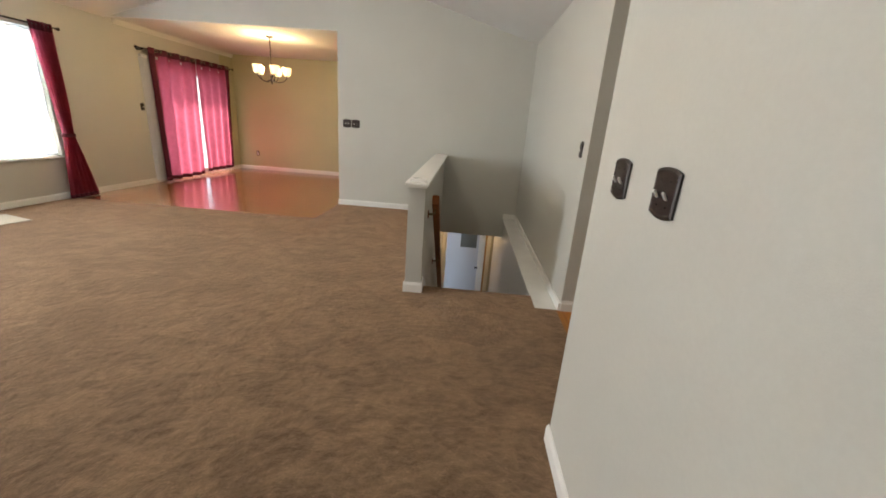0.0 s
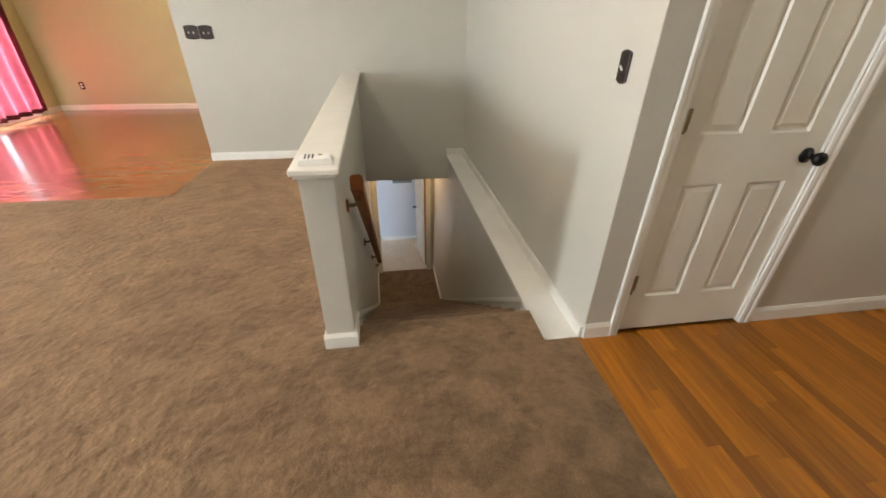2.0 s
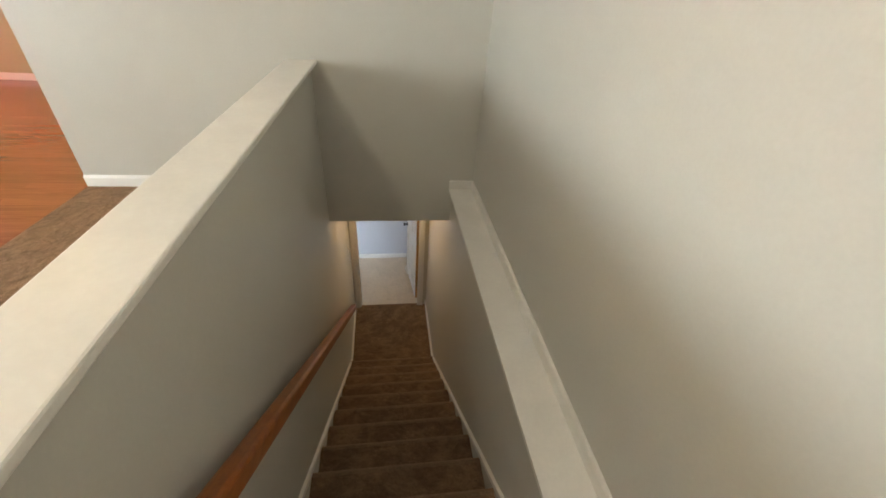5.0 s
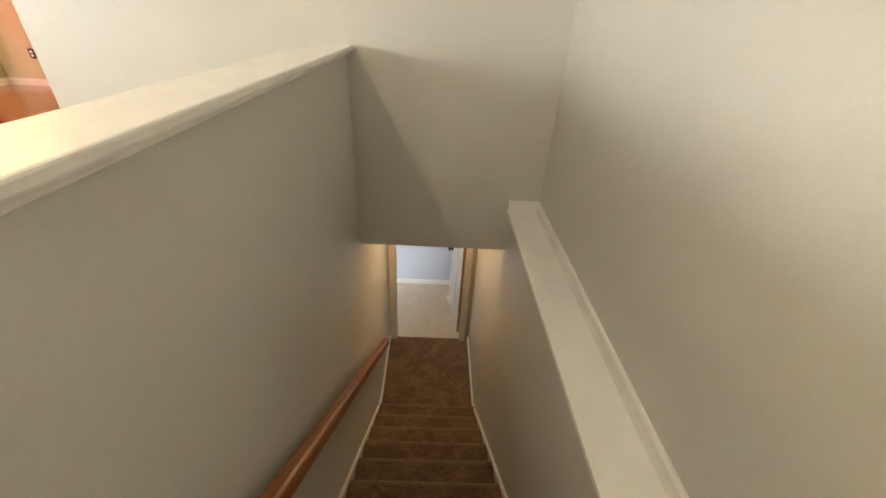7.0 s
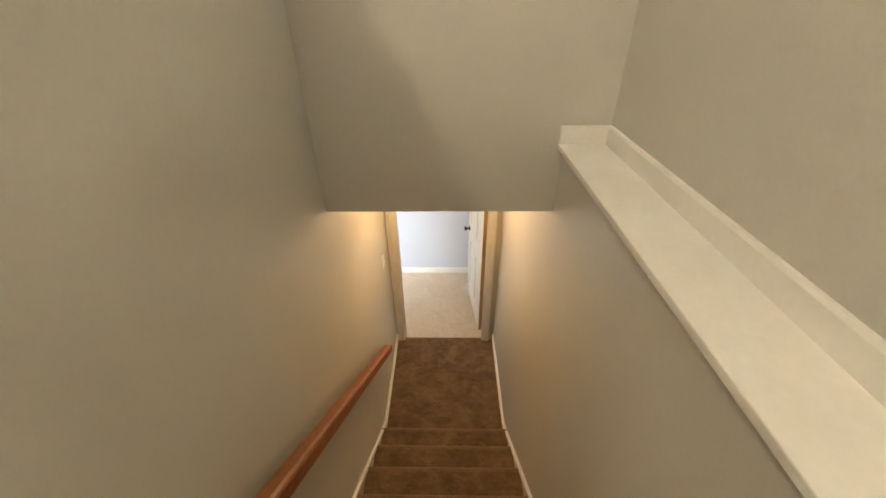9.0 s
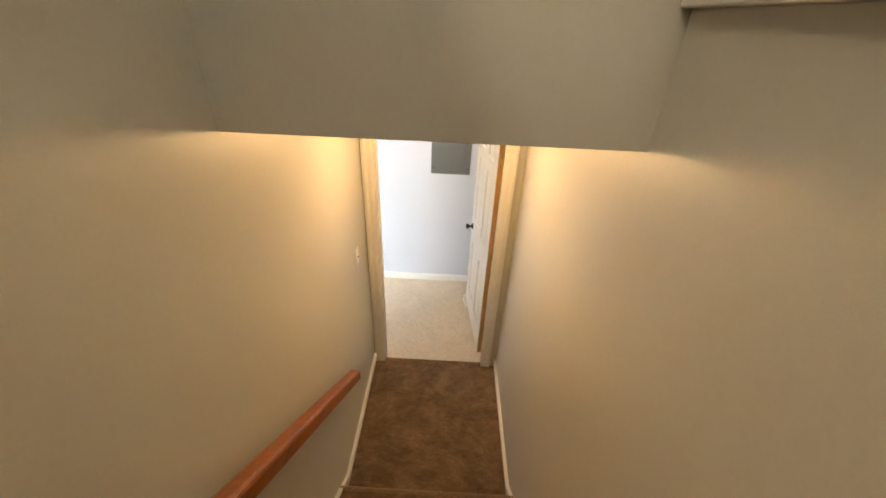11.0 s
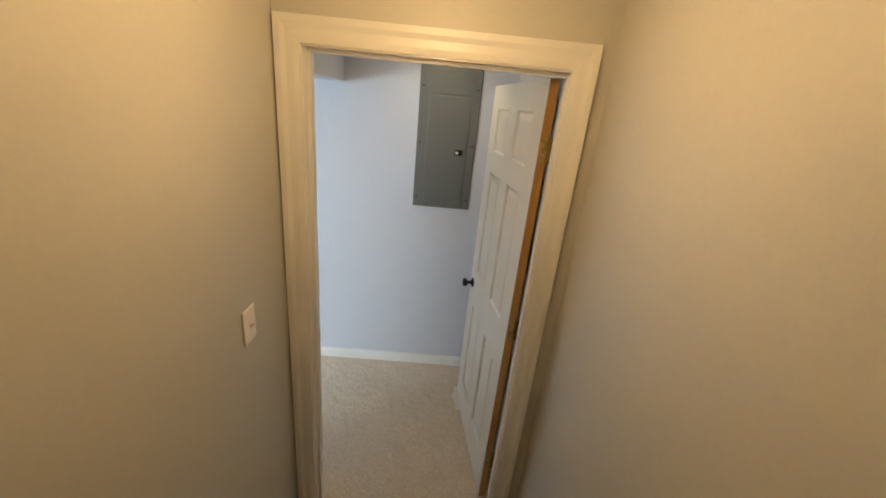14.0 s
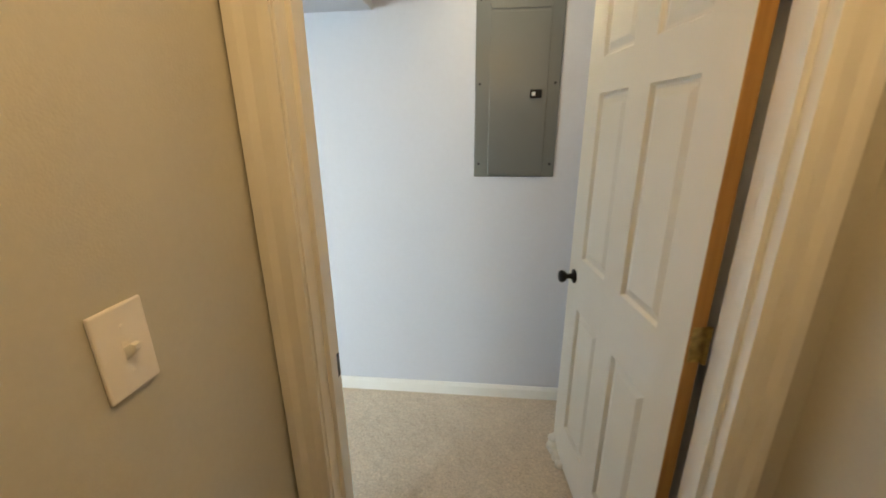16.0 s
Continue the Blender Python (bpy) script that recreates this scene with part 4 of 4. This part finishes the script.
pd = thing("patio_door", pose(LEFT, 7.80, 0), "white sliding glass patio door behind curtains", "door", kind="structure")
w, h = 1.90, 2.04
for pname, y0, y1, x in (("sliding_panel", 0.02, 1.05, -0.09), ("fixed_panel", 1.00, 1.88, -0.05)):
    fr = bmesh.new()
    for a in ((x - 0.02, x + 0.015, y0, y0 + 0.05, 0.03, h - 0.03), (x - 0.02, x + 0.015, y1 - 0.05, y1, 0.03, h - 0.03), (x - 0.02, x + 0.015, y0 + 0.05, y1 - 0.05, 0.03, 0.12), (x - 0.02, x + 0.015, y0 + 0.05, y1 - 0.05, h - 0.11, h - 0.03)):
        add_box(fr, *a)
    pnl = part(pname, fr, VINYL, pd)
    pane = part("pane", box(x - 0.005, x + 0.001, y0 + 0.05, y1 - 0.05, 0.12, h - 0.11), GLASS, pnl)
    pane.visible_shadow = False
fr = bmesh.new()
for a in ((-0.14, 0.0, 0, 0.02, 0, h), (-0.14, 0.0, w - 0.02, w, 0, h), (-0.14, 0.0, 0.02, w - 0.02, 0, 0.03), (-0.14, 0.0, 0.02, w - 0.02, h - 0.03, h)):
    add_box(fr, *a)
part("door_frame", fr, VINYL, pd)
fr = bmesh.new()
for a in ((0.001, 0.016, -0.07, 0.0, 0, h + 0.07), (0.001, 0.016, w, w + 0.07, 0, h + 0.07), (0.001, 0.016, 0.0, w, h, h + 0.07)):
    add_box(fr, *a)
part("casing", fr, TRIM, pd)


blind = thing("vertical_blind", pose(LEFT + 0.045, 7.50, 0), "stack of white vertical blind slats beside the patio door", "blind")
part("head_rail", box(-0.020, 0.020, 0.0, 2.25, 2.06, 2.10, bevel=0.003), VINYL, blind)
for k in range(7):
    part("slat", box(-0.040, 0.040, 0.012 + 0.017 * k, 0.0145 + 0.017 * k, 0.04, 2.055), VINYL, blind)


def curtain_cloth(y_of, z0, z1, folds, depth, rows, cols, v0=0.0, v1=1.0, u0=0.0, u1=1.0):
    """A hanging cloth: y_of(u, v) places it along the wall, u across and v up; folds run down it."""
    bm = bmesh.new()
    grid = []
    for i in range(rows + 1):
        v = v0 + (v1 - v0) * i / rows
        row = []
        for k in range(cols + 1):
            u = u0 + (u1 - u0) * k / cols
            wob = 0.35 * noise.noise(Vector((u * 5, v * 1.5, folds)))
            x = depth * math.sin(2 * math.pi * (folds * u + 0.12 * wob)) * (0.75 + 0.25 * (1 - v)) + 0.012 * noise.noise(Vector((u * 9, v * 4, 3.0)))
            row.append(bm.verts.new((x, y_of(u, v) + 0.010 * wob, z0 + (z1 - z0) * v)))
        grid.append(row)
    for a, b in zip(grid, grid[1:]):
        for k in range(cols):
            bm.faces.new((a[k], a[k + 1], b[k + 1], b[k]))
    return bm


def curtain(name, at, y_of, z0, z1, folds, depth, label, group, hem=0.03, side=(0.0, 1.0)):
    cur = thing(name, at, label, "curtain", group=group)
    ob = part("cloth", curtain_cloth(y_of, z0, z1, folds, depth, 40, folds * 14, hem, 0.955, *side), CURTAIN, cur, smooth=True)
    top = part("heading", curtain_cloth(y_of, z0, z1, folds, depth, 4, folds * 14, 0.955, 1.0), HEM_AND_UNLIT, cur, "dark crimson heading band", smooth=True)
    low = part("hem", curtain_cloth(y_of, z0, z1, folds, depth, 3, folds * 14, 0.0, hem), HEM_AND_UNLIT, cur, "dark crimson hem", smooth=True)
    edges = [top, low]
    # sides over the wall: missing backlight is put into a darker cloth
    for ua, ub in ((0.0, side[0]), (side[1], 1.0)):
        if ub - ua > 0.01:
            edges.append(part("unlit_side", curtain_cloth(y_of, z0, z1, folds, depth, 40, 10, hem, 0.955, ua, ub), HEM_AND_UNLIT, cur, "dark crimson curtain side, coloured as not backlit", smooth=True))
    for o in edges:
        sol = o.modifiers.new("thickness", "SOLIDIFY")
        sol.thickness = 0.003
    return cur


X = LEFT + 0.10
c1 = curtain("curtain", pose(X, 0, 0), lambda u, v: 7.62 + u * (1.07 + 0.08 * v), 0.03, 2.225, 4, 0.050, "crimson grommet curtain glowing with sunlight", "patio curtains", side=(0.13, 1.0))
c2 = curtain("curtain", pose(X, 0, 0), lambda u, v: 8.80 - 0.01 * v + u * (0.93 + 0.13 * v), 0.075, 2.225, 4, 0.050, "crimson grommet curtain glowing with sunlight", "patio curtains", side=(0.0, 0.93))
for cur, ya, wid in ((c1, 7.62, 1.15), (c2, 8.79, 1.06)):
    for k in range(10):
        y = ya + wid * (k + 0.5) / 10
        part("grommet", lathe([(0.020, -0.003), (0.027, -0.003), (0.027, 0.003), (0.020, 0.003)], pose(0, y, 2.185, 90, 0, 40 if k % 2 else -40), 14), HINGE, cur)


def tied(u, v):
    """Drawn in to the tie at v = 0.39, wider above and flared below."""
    pull = math.exp(-((v - 0.39) / 0.10) ** 2)
    left = 5.80 + 0.12 * min(1, (1 - v) / 0.6) if v > 0.39 else 5.92 - 0.07 * (0.39 - v) / 0.39
    right = 6.09 if v > 0.39 else 6.09 + 0.20 * (0.39 - v) / 0.39
    left, right = left + 0.03 * pull, right - 0.02 * pull
    return left + (right - left) * u


c3 = curtain("curtain", pose(X, 0, 0), tied, 0.015, 2.20, 6, 0.045, "crimson curtain tied back beside the window", "", hem=0.02)
part("tie_back", prism([(0.062 * math.cos(k * math.pi / 10), 6.005 + 0.088 * math.sin(k * math.pi / 10)) for k in range(20)], 2, 0.83, 0.875, bevel=0.006), HEM_AND_UNLIT, c3, "dark crimson tie-back band")


def curtain_rod(y0, y1, z, label):
    rod = thing("curtain_rod", pose(X, 0, z), label, "curtain rod")
    part("pole", tube([(0, y0, 0), (0, y1, 0)], 0.011, 12), BRONZE, rod, smooth=True)
    for y, s in ((y0, -1), (y1, 1)):
        part("finial", lathe([(0.0, -0.01), (0.014, -0.01), (0.014, 0.0), (0.020, 0.012), (0.022, 0.026), (0.014, 0.042), (0.0, 0.048)], pose(0, y, 0, -90 * s), 14), BRONZE, rod, smooth=True)
    for y in (y0 + 0.10, (y0 + y1) / 2, y1 - 0.10):
        part("bracket", box(-0.099, 0.006, y - 0.008, y + 0.008, -0.030, -0.012), BRONZE, rod)
    return rod


curtain_rod(7.40, 9.98, 2.185, "dark bronze curtain rod with ball finials")
curtain_rod(1.30, 6.14, 2.165, "dark bronze curtain rod over the window")

# ---- floor strips, one by one ----


def strip_floor(parent, x0, x1, y0, y1, width, along, mat, longest, skip):
    """Boards of random length, laid in rows with fine open joints; boards of one length share a mesh."""
    meshes = {}
    rnd = random.Random(7)
    rows = int(round(((y1 - y0) if along == 0 else (x1 - x0)) / width))
    a0, a1 = (x0, x1) if along == 0 else (y0, y1)
    for r in range(rows):
        a = a0 - rnd.random() * longest * 0.6
        while a < a1:
            length = rnd.choice((0.55, 0.75, 0.95, 1.2)) * longest
            s, e = max(a, a0), min(a + length, a1)
            a += length
            if e - s < 0.05:
                continue
            n = round(e - s, 2)
            if n not in meshes:
                dims = (0, n - 0.0003, 0, width - 0.0003) if along == 0 else (0, width - 0.0003, 0, n - 0.0003)
                bm = bmesh.new()
                add_box(bm, *dims, -0.015, 0.0)
                top = [ed for ed in bm.edges if ed.verts[0].co.z > -0.001 and ed.verts[1].co.z > -0.001]
                bmesh.ops.bevel(bm, geom=top, offset=0.0005, segments=1, affect="EDGES")
                meshes[n] = mesh_of(bm, "strip", mat)
            ob = new("strip", meshes[n])
            ob.parent = parent
            ob.location = (s, y0 + r * width, -0.001) if along == 0 else (x0 + r * width, s, -0.001)


strip_floor(floor_hall, 1.972, 5.19, ENTRY_END + 0.002, 3.759, 0.0572, 1, HALL_WOOD, 1.0, 0)
strip_floor(floor_dining, LEFT, OPENING, 5.960, 10.165, 0.0830, 0, DINING_WOOD, 1.6, 0)
